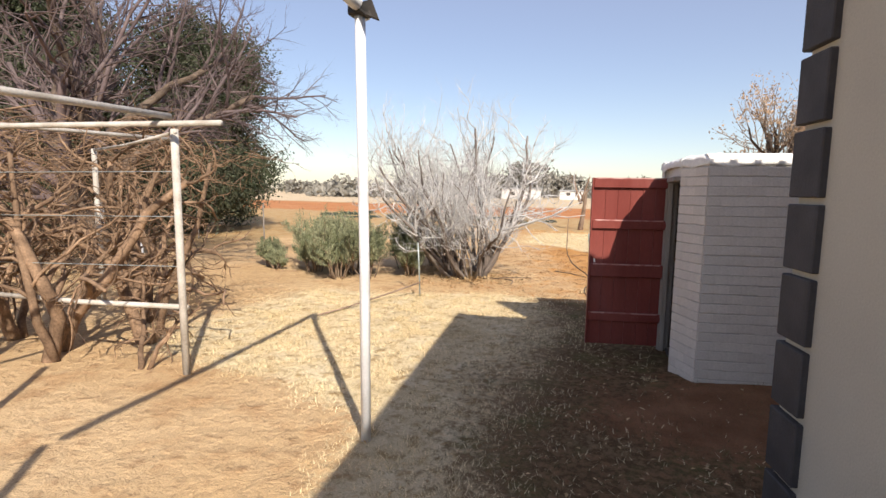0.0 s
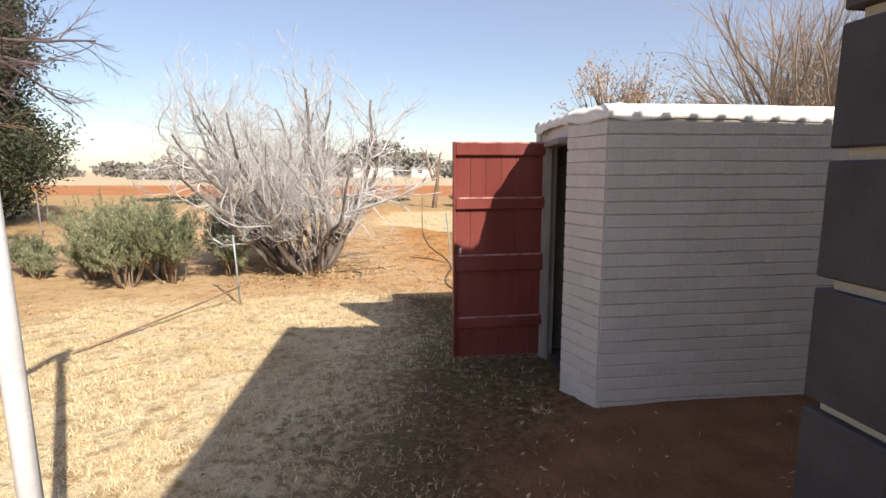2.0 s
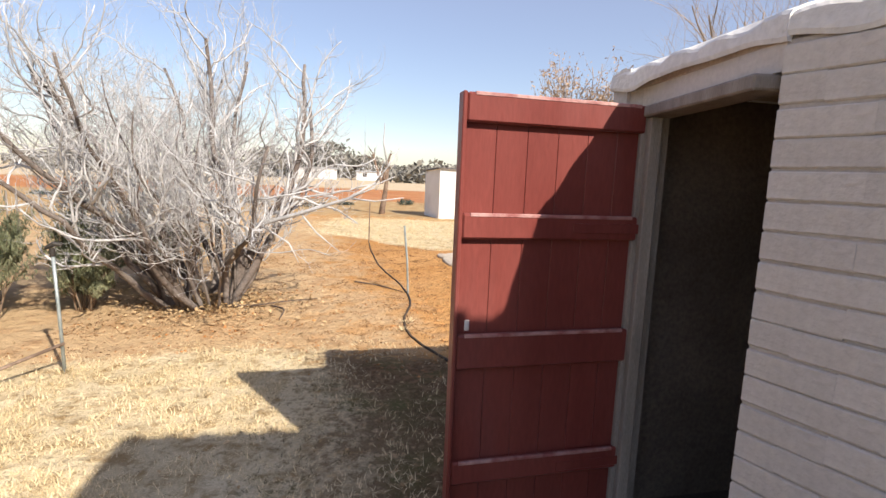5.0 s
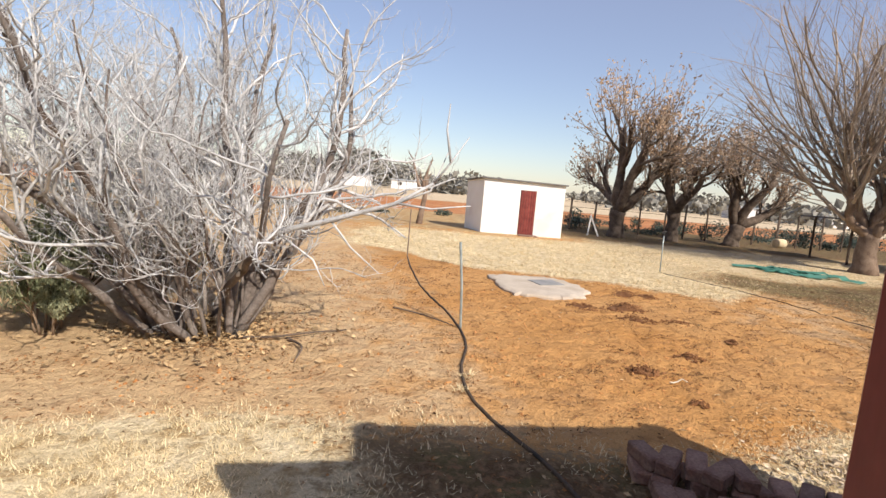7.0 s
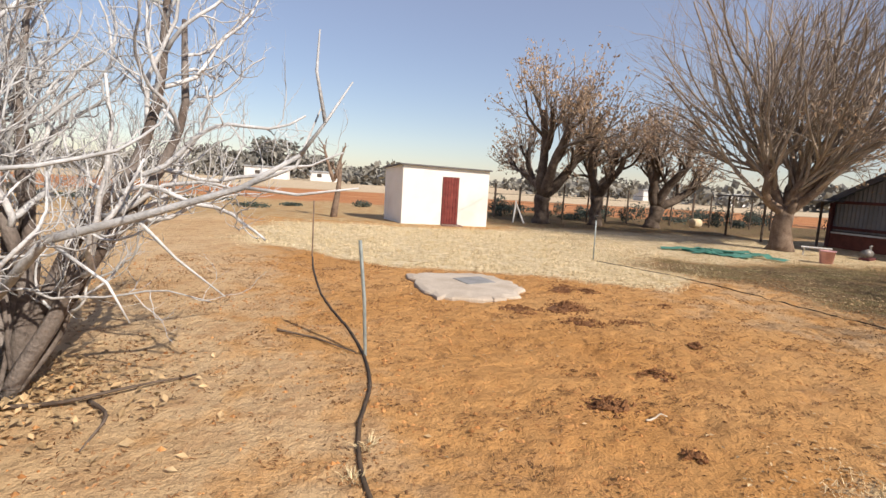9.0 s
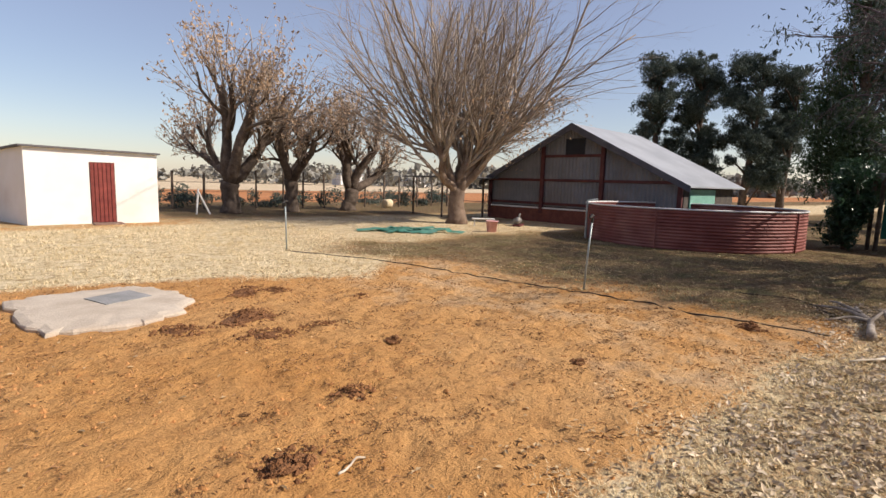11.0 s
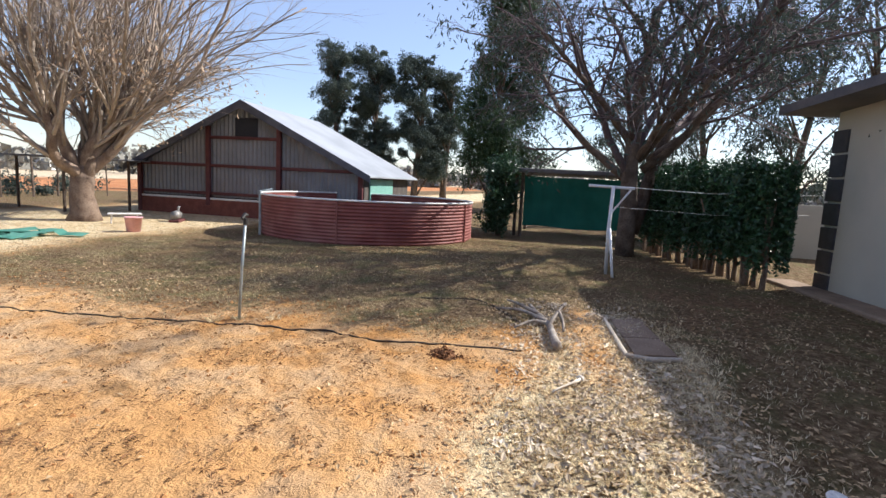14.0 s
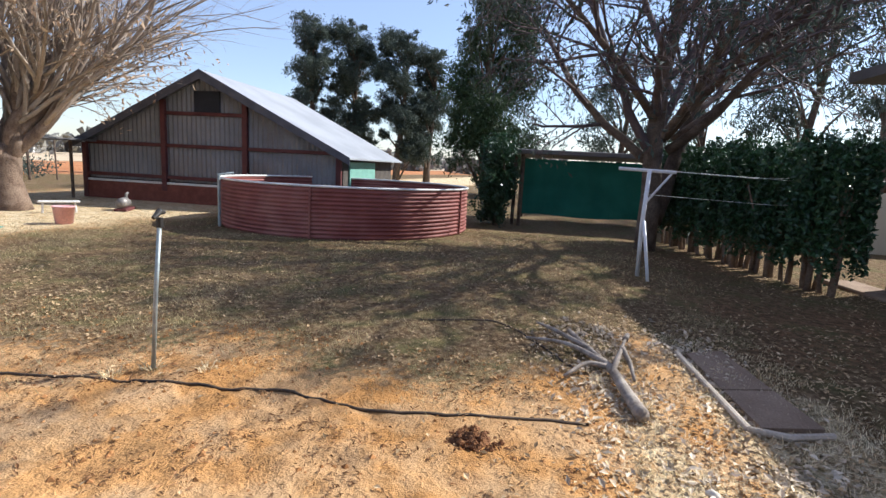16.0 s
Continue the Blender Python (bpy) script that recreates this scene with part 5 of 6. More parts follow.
# ---- mounds of dug soil ----
def clod(at, w, h, seed):
    r = np.random.default_rng(seed)
    n, m = 14, 7
    v = []
    for j in range(m):
        q = j / (m - 1)
        for i in range(n):
            a = 2 * math.pi * i / n
            rad = w * (1 - q) * (1 + r.uniform(-0.22, 0.22)) + 0.004
            v.append((rad * math.cos(a), rad * math.sin(a) * 0.75, h * (q ** 0.7) * (1 + r.uniform(-0.2, 0.2)) - 0.02))
    f = [(j * n + i, j * n + (i + 1) % n, (j + 1) * n + (i + 1) % n, (j + 1) * n + i) for j in range(m - 1) for i in range(n)] + [tuple(range((m - 1) * n, m * n))]
    g = Geo().add(v, f)
    base = np.array([(1, 0, 0), (0.3, 0.9, 0), (-0.8, 0.5, 0), (-0.7, -0.6, 0), (0.4, -0.9, 0), (0.1, 0, 0.9), (0, 0.1, -0.5)])
    hull = [(0, 1, 5), (1, 2, 5), (2, 3, 5), (3, 4, 5), (4, 0, 5), (1, 0, 6), (2, 1, 6), (3, 2, 6), (4, 3, 6), (0, 4, 6)]
    for k in range(int(60 + 500 * w)):
        a, q = r.uniform(0, 6.28), w * 1.35 * math.sqrt(r.uniform(0, 1))
        size = 0.005 + 0.02 * r.uniform(0, 1) ** 2.5
        p = np.array((q * math.cos(a), q * math.sin(a) * 0.75, max(0.0, h * (1 - q / w) ** 0.8 if q < w else 0.0) + size * 0.2))
        g.add(p + base * size * r.uniform(0.6, 1.3, (7, 1)), hull)
    ob = solid("soil_mound", g, M_CLOD, "small dark mound of freshly dug soil", "mound", "soil mounds")
    ob.matrix_basis = pose(*at, 0, 0, 20 * seed)


for i, (x, y, w, h) in enumerate(((1.79, 9.57, 0.16, 0.07), (2.45, 10.1, 0.12, 0.05), (2.55, 12.2, 0.28, 0.09), (2.95, 13.35, 0.22, 0.06), (3.3, 10.85, 0.07, 0.03), (6.35, 9.18, 0.12, 0.06), (3.25, 13.2, 0.15, 0.05), (1.95, 12.1, 0.2, 0.05), (2.5, 11.6, 0.2, 0.04), (3.0, 11.6, 0.16, 0.03), (4.1, 9.6, 0.06, 0.02), (3.9, 12.4, 0.12, 0.03), (2.0, 8.95, 0.06, 0.02))):
    clod((x, y, 0), w, h, i)

# ---- heap of green netting ----
g = Geo()
nr = np.random.default_rng(170)
for i in range(36):
    a = nr.uniform(0, 6.28)
    d = np.array((math.cos(a), math.sin(a), 0))
    p = np.array((nr.normal() * 0.36, nr.normal() * 0.2, 0.03))
    q = np.array([p + d * s * 0.5 + (nr.normal() * 0.05, nr.normal() * 0.05, 0.07 * nr.uniform(0, 1) * (1 - abs(s))) for s in np.linspace(-1, 1, 7)])
    w = np.array((-d[1], d[0], 0.15)) * 0.12
    for k in range(6):
        g.quads(np.array([[q[k] - w, q[k + 1] - w, q[k + 1] + w, q[k] + w]]))
net = solid("green_netting", g, M_NETPALE, "crumpled heap of green netting on the lawn", "netting")
net.matrix_basis = pose(9.0, 18.4, 0.01, 0, 0, -45)

# ---- bucket, pump, drum ----
bucket = thing("bucket", (11.1, 17.35, 0), 0, "faded pink plastic bucket on the grass", "bucket")
g = Geo()
a = np.arange(25)[:-1] * 2 * math.pi / 24
prof = [(0.13, 0.0), (0.165, 0.29), (0.175, 0.29), (0.178, 0.31), (0.16, 0.31), (0.125, 0.02)]
g.add([(q * math.cos(t), q * math.sin(t), z) for q, z in prof for t in a], [(j * 24 + i, j * 24 + (i + 1) % 24, (j + 1) * 24 + (i + 1) % 24, (j + 1) * 24 + i) for j in range(5) for i in range(24)] + [tuple(range(24))[::-1], tuple(range(120, 144))])
part("body", g, M_PINK, bucket, smooth=True)
part("handle", Geo().tube([(0.17 * math.cos(t), 0.03, 0.3 - 0.1 * math.sin(t)) for t in np.linspace(0, math.pi, 10)], 0.006, 5), M_GALV, bucket)
pump = thing("water_pump", (13.5, 18.5, 0), 30, "grey motor pump with pipe stubs on the ground", "pump")
part("base", Geo().box((-0.35, -0.12, -0.02), (0.35, 0.12, 0.05), 0.01), M_BEAM, pump)
part("motor", Geo().tube([(-0.3, 0, 0.17), (0.02, 0, 0.17)], [0.11, 0.11], 14), M_GREYM, pump, smooth=True)
part("pump_body", Geo().tube([(0.04, 0, 0.16), (0.12, 0, 0.16), (0.2, 0, 0.16)], [0.07, 0.1, 0.08], 14), M_GREYM, pump, smooth=True)
part("outlet", Geo().tube([(0.12, 0, 0.22), (0.12, 0, 0.34), (0.22, 0, 0.36)], 0.03, 8), M_GREYM, pump)
trestle = thing("low_bench", (12.3, 18.9, 0), -40, "low white trestle near the tree trunk", "bench")
part("top", Geo().box((-0.35, -0.06, 0.2), (0.35, 0.06, 0.24), 0.01), M_RIM, trestle)
for x in (-0.28, 0.28):
    part("leg", Geo().tube([(x, 0, -0.03), (x * 0.95, 0, 0.2)], 0.02, 6), M_RIM, trestle)
drum = thing("plastic_drum", (15.2, 28.5, 0.0), 20, "dull yellow plastic drum lying in the yard", "drum")
part("body", Geo().tube([(-0.24, 0, 0.2), (-0.22, 0, 0.2), (0.22, 0, 0.2), (0.24, 0, 0.2)], [0.17, 0.21, 0.21, 0.17], 18), M_YELLOW, drum, smooth=True)
part("lid", Geo().tube([(0.24, 0, 0.2), (0.26, 0, 0.2)], 0.15, 16), M_YELLOW, drum)

# ---- washing line ----
wash = thing("washing_line", (11.3, 7.87, 0), 0, "white pipe washing line post with cross arm", "washing line")
part("post", Geo().tube([(0.0, 0.0, -0.08), (-0.05, 0.02, 0.7), (-0.08, 0.0, 1.42)], 0.028, 10), M_STEEL, wash, smooth=True)
part("prop", Geo().tube([(-0.32, -0.1, -0.05), (-0.08, 0.0, 0.75)], 0.022, 8), M_STEEL, wash, smooth=True)
part("arm", Geo().tube([(-0.02, 0.38, 1.42), (-0.1, -0.32, 1.40)], 0.022, 8), M_STEEL, wash, smooth=True)
part("brace", Geo().tube([(-0.1, -0.28, 1.4), (-0.06, 0.0, 1.0)], 0.015, 6), M_STEEL, wash)
for dy, z in ((-0.2, 1.42), (0.3, 1.43), (0.05, 1.1)):
    part("wire", Geo().tube([(-0.05, dy, z), (0.2, dy - 1.6, z - 0.05), (0.6, dy - 3.0, z + 0.02)], 0.0022, 4), M_RIM, wash)

# ---- sunk path slab, vent cap, dead branch ----
path = thing("path_slab", (0, 0, 0), 0, "old concrete path slab with pale raised kerb", "path")
for quad_ in ([(6.95, 7.72), (7.05, 7.38), (7.53, 7.468), (7.42, 7.788)], [(7.44, 7.791), (7.55, 7.472), (8.25, 7.6), (8.08, 7.88)]):
    part("slab", Geo().slab(quad_, -0.05, 0.03), M_PATH, path)
part("kerb", Geo().tube([(8.1, 7.94, 0.018), (7.5, 7.87, 0.022), (6.92, 7.79, 0.02), (6.9, 7.6, 0.018), (7.0, 7.36, 0.016)], 0.021, 8), M_CONC, path)
cap = thing("drain_pipe_cap", (4.95, 7.08, 0.01), 0, "short round pipe stub with pale cap", "pipe stub")
lean_ = np.array((-0.15, -0.36, 0.92))
part("pipe", Geo().tube([lean_ * -0.08, lean_ * 0.05, lean_ * 0.085, lean_ * 0.1], [0.05, 0.052, 0.07, 0.072], 18), M_BLACK, cap, "dark plastic drain pipe end", True)
part("lid", Geo().tube([lean_ * 0.101, lean_ * 0.112], [0.084, 0.081], 22), M_RIM, cap, "pale round lid")
shard = solid("plaster_shard", Geo().add([(0, 0, -0.01), (0.07, -0.01, -0.01), (0.05, 0.0, 0.06), (0, 0.02, -0.01), (0.07, 0.01, -0.01), (0.05, 0.015, 0.055)], [(0, 1, 2), (5, 4, 3), (0, 3, 4, 1), (1, 4, 5, 2), (2, 5, 3, 0)]), M_RIM, "pale broken shard standing in the soil", "shard")
shard.matrix_basis = pose(4.85, 7.17, 0.01, 0, 0, -60)
# bleached bone on the soil
bone = thing("bleached_bone", (6.07, 8.21, 0.004), -30, "pale bleached bone lying on orange soil", "bone")
part("shaft", Geo().tube([(-0.19, 0, 0.012), (-0.1, 0.008, 0.014), (0.05, 0.0, 0.018), (0.14, -0.008, 0.022)], [0.008, 0.007, 0.009, 0.015], 10), M_BONE, bone, smooth=True)
part("joint", Geo().tube([(0.13, -0.03, 0.024), (0.15, -0.012, 0.028), (0.16, 0.012, 0.028), (0.15, 0.032, 0.024)], [0.008, 0.018, 0.018, 0.008], 10), M_BONE, bone, smooth=True)
log = thing("dead_branch", (6.83, 8.34, 0.035), 0, "dead forked branch lying in leaf litter", "branch")
part("log", Geo().tube(smooth_line([(0, 0, 0.01), (0.3, 0.06, 0.015), (0.62, 0.12, 0.02), (0.95, 0.24, 0.015), (1.45, 0.4, 0.0)], 6), np.linspace(0.042, 0.018, 25), 9), M_DEADWOOD, log, smooth=True)
for pts_ in ([(0.55, 0.12, 0.02), (0.72, 0.07, 0.1), (0.9, 0.02, 0.15)], [(0.9, 0.02, 0.15), (0.98, 0.0, 0.16), (1.06, -0.01, 0.14)], [(0.78, 0.05, 0.12), (0.7, 0.0, 0.05), (0.55, -0.02, -0.01)], [(0.66, 0.14, 0.02), (0.62, 0.28, 0.04), (0.42, 0.42, 0.01)], [(0.7, 0.15, 0.03), (0.95, 0.42, 0.05), (1.1, 0.72, 0.01)], [(1.0, 0.26, 0.02), (1.2, 0.5, 0.06), (1.5, 0.66, 0.02)]):
    part("twig", Geo().tube(smooth_line(pts_, 4), np.linspace(0.022, 0.01, 9), 7), M_DEADWOOD, log, smooth=True)

# ---- loose bricks behind the outhouse ----
LB = Geo().box((-0.11, -0.052, 0), (0.11, 0.052, 0.073), 0.009).mesh("brick", M_LOOSE)
lr = random.Random(3)
for i in range(25):
    lay_ = 0 if i < 20 else 1 if i < 30 else 2
    x = 1.14 + 0.11 * (i % 10 if lay_ else i % 10) + lr.uniform(-0.03, 0.03)
    y = 7.85 - 0.32 * ((i // 10) % 2) - 0.03 * (i % 10) + lr.uniform(-0.05, 0.05)
    if lay_ == 2:
        x, y = 1.15 + 0.2 * (i - 30), 7.72 + lr.uniform(-0.05, 0.05)
    ob = new("loose_brick", LB)
    ob.matrix_basis = pose(x, y, 0.004 + lay_ * 0.076, lr.uniform(-4, 4), lr.uniform(-4, 4), 70 + lr.uniform(-35, 35))
    tagged(ob, "loose weathered brick in a tumbled stack", "brick", "loose bricks")

# ---- fence along the far side ----
fr = random.Random(6)
fence = thing("wire_fence", (5.0, 29.0, 0), 0, "wire fence on thin wooden posts", "fence")
for i in range(16):
    x = -0.2 + i * 1.05 + fr.uniform(-0.1, 0.1)
    part("post", Geo().tube([(x, 0, -0.1), (x + fr.uniform(-0.05, 0.05), 0, fr.uniform(1.3, 1.65))], fr.uniform(0.03, 0.05), 6), M_BARKD, fence)
for z in (0.35, 0.7, 1.05, 1.3):
    part("wire", Geo().tube([(-0.3, 0, z), (8, 0, z - 0.02), (16, 0, z)], 0.008, 4), M_BARKD, fence)
prop = thing("leaning_pole", (6.0, 26.0, 0), 0, "pale pole leaning beside the trees", "pole")
part("pole", Geo().tube([(0.25, 0, -0.05), (-0.15, 0, 0.8)], 0.03, 6), M_RIM, prop)
part("pole", Geo().tube([(-0.2, 0.05, -0.05), (-0.13, 0, 0.85)], 0.03, 6), M_RIM, prop)
garden_posts = [(-12.5, 13.4), (-9.3, 16.5), (-7.6, 14.5), (-10.5, 14.2), (-6.6, 17.5), (-5.6, 15.6), (-4.7, 18.2), (-13.5, 18.0)]
for i, (x, y) in enumerate(garden_posts):
    ob = thing("garden_stake", (x, y, 0), 0, "thin pale stake in the vegetable ground", "stake", "garden stakes")
    part("rod", Geo().tube([(0, 0, -0.1), (fr.uniform(-0.04, 0.04), 0, fr.uniform(0.7, 1.15))], 0.022, 6), M_GREYWOOD, ob)
for x, y, hh in ((-8.4, 7.65, 1.38), (-9.75, 7.9, 1.45)):
    ob = thing("garden_post", (x, y, 0), 0, "white-painted garden post among the vines", "post", "garden posts")
    part("post", Geo().tube([(0, 0, -0.1), (0.01, 0, hh)], 0.045, 8), M_STEEL, ob)
outer = thing("boundary_wall", (16.4, 3.2, 0), 0, "low cream plastered wall beyond the hedge", "wall", kind="structure")
part("wall", Geo().box((0, -2.5, -0.05), (0.15, 2.1, 1.25), 0.01), M_PLASTER, outer)

# ---- far trees and houses ----
fr2 = np.random.default_rng(200)
cs = []
for i in range(420):
    b = radians(fr2.uniform(-30, 205))
    dist = fr2.uniform(150, 330)
    if fr2.uniform() < 0.3:
        dist *= 0.75
    w, h = fr2.uniform(4, 11), fr2.uniform(2.4, 6.5)
    c = np.array((math.cos(b) * dist, math.sin(b) * dist, h * 0.42))
    k = 170
    d = fr2.normal(size=(k, 3))
    d /= np.linalg.norm(d, axis=1, keepdims=True)
    cs.append(c + d * fr2.uniform(0.4, 1.0, (k, 1)) * np.array((w, w, h * 0.55)))
far = leaves_mesh("far_trees", np.concatenate(cs), 1.5, M_HAZELEAF, fr2, 0, 0.8)
solid("far_trees", far, M_HAZELEAF, "belt of distant bushes and trees, colour paled for haze", "trees", kind="stuff")
leafy("koppie_tree", (-24, 135, 0), [((-9, 0, 3.5), (8, 6, 3.5)), ((2, 0, 5), (9, 6, 4.2)), ((11, 0, 3.2), (6, 5, 3))], 14, 1.4, M_HAZELEAF, 210, "broad rounded grove of dull green trees, colour paled for haze", "tree", 0.5, droop=0)
leafy("koppie_tree", (6, 150, 0), [((-5, 0, 2.0), (7, 5, 2.2)), ((6, 0, 2.2), (7, 5, 2.4))], 14, 1.3, M_HAZELEAF, 211, "broad rounded grove of dull green trees, colour paled for haze", "tree", 0.4, droop=0)
for i, (x, y, w, h) in enumerate(((-22, 126, 9, 2.4), (-10, 130, 6, 2.0), (2, 138, 8, 1.8), (60, 110, 6, 2.2), (75, 105, 5, 2.2), (-60, 150, 7, 2.2))):
    ob = thing("far_house", (x, y, 0), 0, "small white farm building far off across fields", "house", "far farm buildings")
    part("wall", Geo().box((-w / 2, -2, -0.1), (w / 2, 2, h), 0.02), M_FARWALL, ob)
    part("roof", Geo().box((-w / 2 - 0.3, -2.3, h + 0.004), (w / 2 + 0.3, 2.3, h + 0.3), 0.05), M_ROOF, ob)
    part("window", Geo().box((-w / 4, -2.02, 0.9), (-w / 4 + 1, -2.004, 1.7)), M_DARK, ob)

# scrub along the fence
sr2 = np.random.default_rng(220)
cs = []
for i in range(60):
    x, y = sr2.uniform(5, 24), sr2.uniform(29.5, 36)
    if i < 18:
        x, y = sr2.uniform(-18, 2), sr2.uniform(26, 32)
    w, h = sr2.uniform(0.3, 0.9), sr2.uniform(0.2, 1.1) * (0.35 if i < 18 else 1)
    k = 260
    d = sr2.normal(size=(k, 3))
    d /= np.linalg.norm(d, axis=1, keepdims=True)
    cs.append(np.array((x, y, h * 0.5)) + d * sr2.uniform(0.3, 1, (k, 1)) * np.array((w, w, h * 0.6)))
solid("scrub", leaves_mesh("scrub", np.concatenate(cs), 0.13, M_LEAFE, sr2, -0.3, 0.4), M_LEAFE, "low dull scrub along the fence", "scrub", kind="stuff")

# ---- dry leaves and grass ----
def scatter(n, lo, hi, weight, seed):
    """Places on the ground, thinned by a weight between 0 and 1."""
    r = np.random.default_rng(seed)
    x, y = r.uniform(lo[0], hi[0], n), r.uniform(lo[1], hi[1], n)
    keep = r.uniform(0, 1, n) < weight(x, y)
    x, y = x[keep], y[keep]
    return np.column_stack([x, y, ground_z(x, y)]), r


def off_slabs(x, y):
    return 1.0 - ((x > 1.15) & (x < 3.35) & (y > 4.75 + 0.16 * (x - 1.4)) & (y < 6.45)) - ((x > 1.5) & (y < 2.9 + 0.19 * (x - 1.55)))


def leaf_weight(x, y):
    g_, l_, s_, r_, p_, n_, d_ = zones(x, y)
    band = np.exp(-((y - 7.9) / 0.75) ** 2) * step(x, 1.8, 2.8) * (1 - step(x, 8, 9.5))
    clump = step(fbm(x * 1.1, y * 1.1, 40), 0.48, 0.66)
    return np.clip((0.95 * band + 0.42 * l_ * (0.08 + clump) * step(x, 2, 4) + 0.07 * l_ + 0.012 + 0.12 * g_ * step(x, 1.5, 2.5)) * (1 - 0.8 * d_), 0, 1) * np.clip(off_slabs(x, y), 0, 1) * np.exp(-np.clip(y - 13, 0, 99) / 6)


pts, r = scatter(230000, (-7, 2), (14, 20), leaf_weight, 301)
pts[:, 2] += 0.012
solid("fallen_leaves", leaves_mesh("fallen_leaves", pts, 0.034, M_DRYLEAF, r, 0, 0.55, 0.75), M_DRYLEAF, "curled dry brown leaves strewn over the ground", "leaves", kind="stuff")
a = r.uniform(0, 6.28, 1500)
q = np.abs(r.normal(size=1500)) * 0.55
pts = np.column_stack([-2.05 + q * np.cos(a) * 1.2, 9.7 + q * np.sin(a), 0.015 + 0.1 * np.exp(-q * 3) * r.uniform(0, 1, 1500)])
solid("leaf_drift", leaves_mesh("leaf_drift", pts, 0.055, M_DRYLEAF, r, 0, 0.6, 0.6), M_DRYLEAF, "drift of dry leaves under the bare bush", "leaves", kind="stuff")


def grass_weight(x, y):
    g_, l_, s_, r_, p_, n_, d_ = zones(x, y)
    tuft = step(fbm(x * 5.5, y * 5.5, 44, 3), 0.4, 0.62)
    # Straw blades thin out over the yard, keeping its shaded ground dark.
    return np.clip((1 - 0.9 * d_) * g_ * (0.1 + 0.9 * tuft) * (1 - 0.85 * l_ * (1 - step(y, 6.8, 7.6) * step(x, 1.6, 2.6))), 0, 1) * np.clip(off_slabs(x, y), 0, 1)


def blades(name, n, lo, hi, weight, seed, size, material, label):
    p, r = scatter(n, lo, hi, weight, seed)
    m = len(p)
    a, lean = r.uniform(0, 6.28, m), r.uniform(0.4, 3.0, m)
    h = size * r.uniform(0.5, 1.3, m)
    d = np.column_stack([np.cos(a) * lean, np.sin(a) * lean, np.ones(m)])
    d = d / np.linalg.norm(d, axis=1, keepdims=True) * h[:, None]
    w = np.column_stack([-np.sin(a), np.cos(a), np.zeros(m)]) * (size * 0.06)
    p[:, 2] -= 0.004
    g = Geo()
    g.v.append(np.stack([p - w, p + w, p + d], 1).reshape(-1, 3))
    i = np.arange(m) * 3
    g.f = np.stack([i, i + 1, i + 2], 1).tolist()
    g.n = 3 * m
    return solid(name, g.mesh(name, material), material, label, "grass", kind="stuff")


blades("dry_grass", 640000, (-6, 1.5), (8.6, 8.9), grass_weight, 311, 0.05, M_DRYGRASS, "short dry straw-coloured lawn grass")
blades("far_dry_grass", 120000, (-3, 13), (7, 24), grass_weight, 312, 0.075, M_DRYGRASS, "short dry straw-coloured grass by the hut")

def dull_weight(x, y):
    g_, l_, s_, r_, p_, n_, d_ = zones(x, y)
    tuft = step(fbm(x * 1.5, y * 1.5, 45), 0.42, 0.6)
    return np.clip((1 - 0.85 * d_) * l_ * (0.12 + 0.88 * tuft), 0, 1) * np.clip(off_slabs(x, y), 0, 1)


# Blades by the house have the shade put into their darker colour.
blades("dull_grass", 150000, (-2, 1.5), (12, 7.4), dull_weight, 313, 0.045, M_SHADEGRASS, "sparse dull brown-green grass, coloured darker for the house's shade")
blades("faded_grass", 260000, (5.5, 7.2), (15, 18), dull_weight, 314, 0.045, M_MIDGRASS, "faded thin lawn grass strewn with leaves")


def stubble_weight(x, y):
    g_, l_, s_, r_, p_, n_, d_ = zones(x, y)
    return np.clip((1 - g_) * (0.1 + 0.9 * step(fbm(x * 5.2, y * 5.2, 52, 3), 0.54, 0.68)), 0, 1) * np.clip(off_slabs(x, y), 0, 1)


pts, r = scatter(70000, (-3, 7.5), (7.5, 15.5), stubble_weight, 330)
pts[:, 2] += 0.006
M_STUBBLE = mat("dead_stubble", (0.15, 0.07, 0.03), (0.36, 0.2, 0.09), 3, 30, 0.95, 0, 0.2, spread=0.5)
solid("dead_stubble", leaves_mesh("dead_stubble", pts, 0.03, M_STUBBLE, r, 0, 0.3, 0.7), M_STUBBLE, "bits of dead grass and twig on bare soil", "debris", kind="stuff")

# ---- bleached leaves on the sunny strip, tufts at the pipes ----
def strip_weight(x, y):
    top = edge_y(x, [(1.2, 8.0), (2.6, 8.45), (3.4, 8.6), (4.5, 8.6), (5.9, 8.55), (7, 8.9), (8.5, 9.0)])
    # Pale leaves stop along the house's shadow line so the shade stays dark.
    w = (1 - step(y - top, -0.3, 0.15)) * step(y - 0.15 * (x - 4.5), 6.85, 7.35) * step(x, 1.6, 2.6) * (1 - step(x, 8, 9.2))
    bare = np.exp(-(((y - 8.05 - 0.12 * (x - 7)) / 0.16) ** 2)) * step(x, 5.6, 6.6)
    return np.clip(w * (0.3 + 0.7 * step(fbm(x * 2.5, y * 2.5, 61), 0.4, 0.6)) * (1 - 0.8 * bare), 0, 1)


pts, r = scatter(26000, (1.4, 6.4), (9.2, 9.2), strip_weight, 341)
pts[:, 2] += 0.014
solid("bleached_leaves", leaves_mesh("bleached_leaves", pts, 0.045, M_PALELEAF, r, 0, 0.5, 0.5), M_PALELEAF, "bleached curled leaves lying thick, cut off along the house's shadow line", "leaves", kind="stuff")
tr = np.random.default_rng(350)
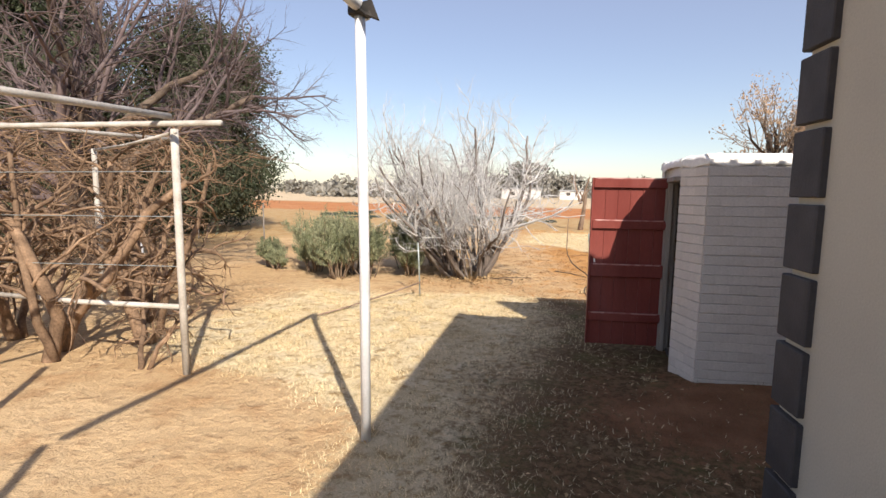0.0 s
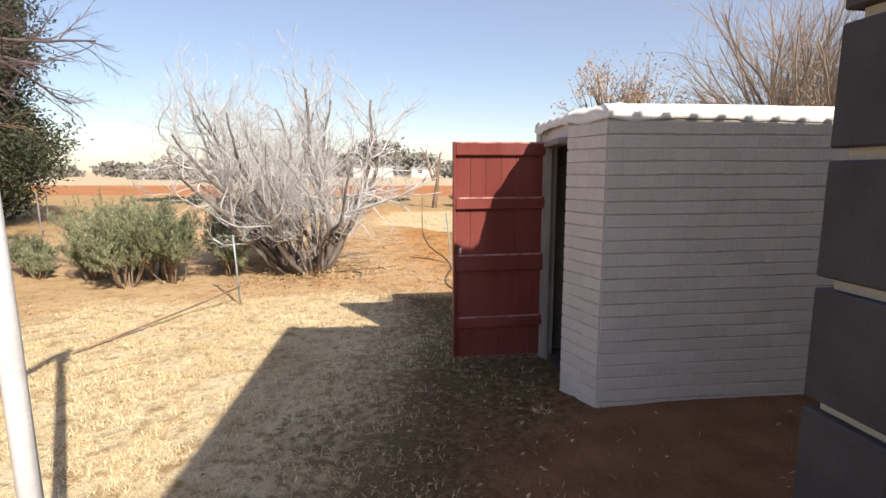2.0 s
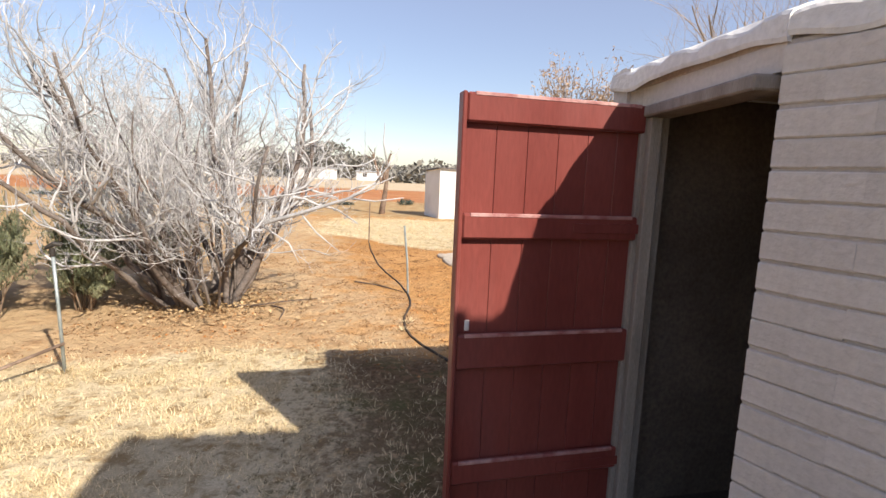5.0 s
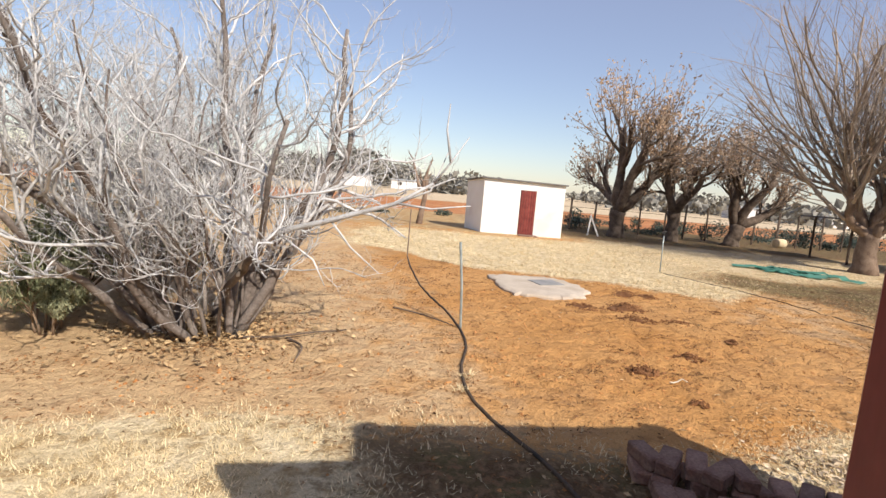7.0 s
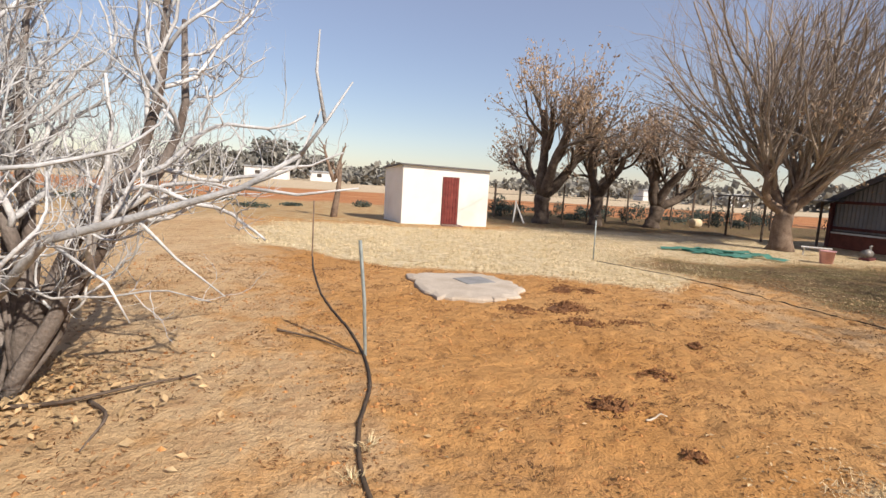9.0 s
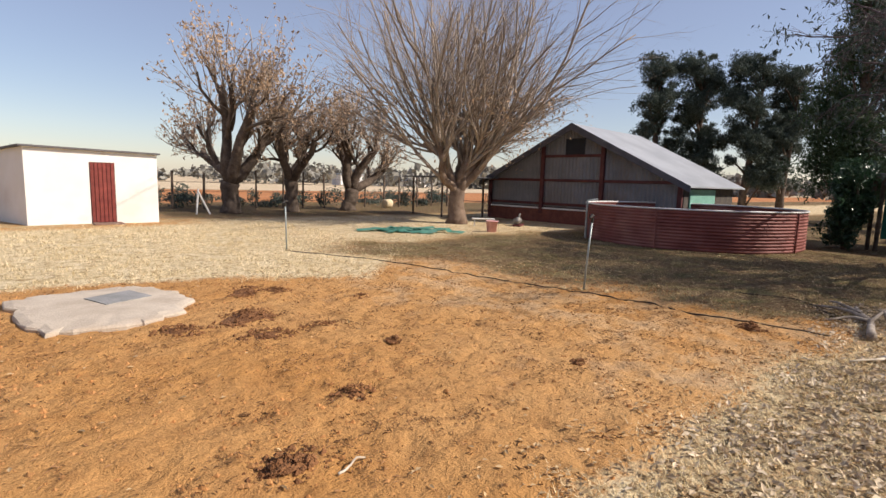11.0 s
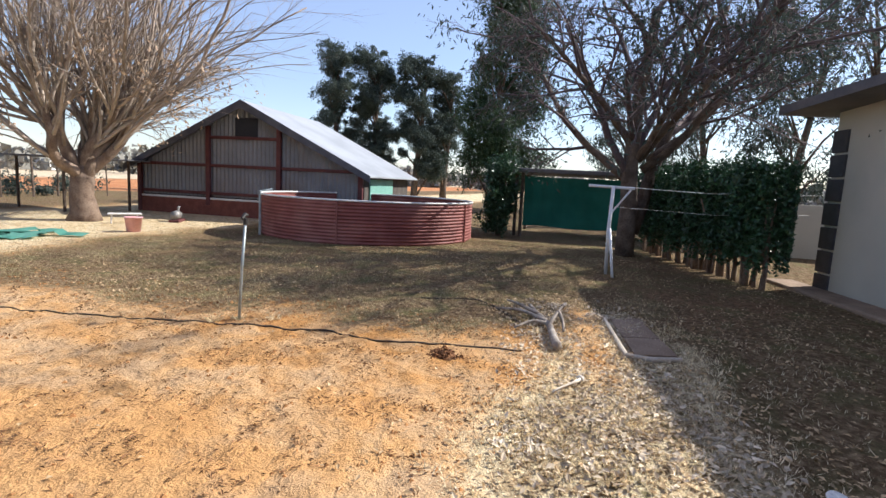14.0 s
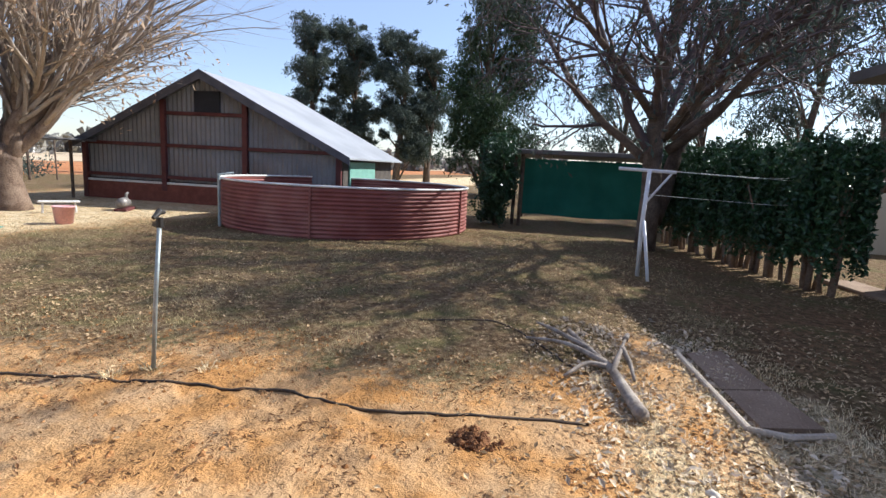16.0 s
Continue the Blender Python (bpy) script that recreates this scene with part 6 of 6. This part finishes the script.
tuft_at = [(6.5, 11.2), (6.35, 11.35), (6.62, 10.9), (-2.32, 7.59), (0.25, 9.1), (0.18, 8.8), (4.76, 16.35), (7.0, 8.3), (7.3, 8.55), (5.2, 8.2), (1.05, 4.75), (2.2, 4.82), (-0.85, 2.95), (2.9, 4.95)]
tp = []
for tx, ty in tuft_at:
    for k in range(46):
        ang, q = tr.uniform(0, 6.28), tr.uniform(0, 0.05)
        p0 = np.array((tx + q * math.cos(ang), ty + q * math.sin(ang), -0.005))
        d = np.array((math.cos(ang) * tr.uniform(0.2, 1.2), math.sin(ang) * tr.uniform(0.2, 1.2), 1.0)) * tr.uniform(0.03, 0.08)
        tp.append((np.array([p0, p0 + d * 0.6, p0 + d + (0, 0, -0.02)]), np.array((0.0025, 0.002, 0.0008)), 3))
solid("dry_tufts", tubes_mesh("dry_tufts", tp, M_DRYGRASS), M_DRYGRASS, "dry grass tufts round pipes and posts", "grass", kind="stuff")

# ---- crumbs of soil ----
def crumb_weight(x, y):
    g_, l_, s_, r_, p_, n_, d_ = zones(x, y)
    return np.clip((1 - g_) * (0.15 + 0.85 * step(fbm(x * 1.6, y * 1.6, 48), 0.45, 0.65)) * (1 - 0.5 * n_), 0, 1) * np.clip(off_slabs(x, y), 0, 1)


p, r = scatter(26000, (-3, 7.5), (7.5, 15), crumb_weight, 320)
m = len(p)
s = (0.006 + 0.016 * r.uniform(0, 1, m) ** 4)[:, None, None]
octa = np.array([(1, 0, 0), (0, 1, 0), (-1, 0, 0), (0, -1, 0), (0, 0, 0.8)], float)[None]
v = p[:, None, :] + octa * s * r.uniform(0.6, 1.3, (m, 5, 1))
g = Geo()
g.v.append(v.reshape(-1, 3))
i = (np.arange(m) * 5)[:, None, None]
g.f = (i + np.array([(0, 1, 4), (1, 2, 4), (2, 3, 4), (3, 0, 4)])[None]).reshape(-1, 3).tolist()
g.n = 5 * m
M_CRUMB = mat("soil_crumbs", (0.34, 0.15, 0.05), (0.45, 0.23, 0.09), 3, 60, 1.0, 0.4, 0.3, spread=0.4)
solid("soil_crumbs", g.mesh("soil_crumbs", M_CRUMB), M_CRUMB, "small crumbs of orange soil", "soil", kind="stuff")

# ---- bricks of the outhouse walls ----
lay(runs["south"], SA, SB, 23)
lay(runs["splay"], SJ, SA, 23)
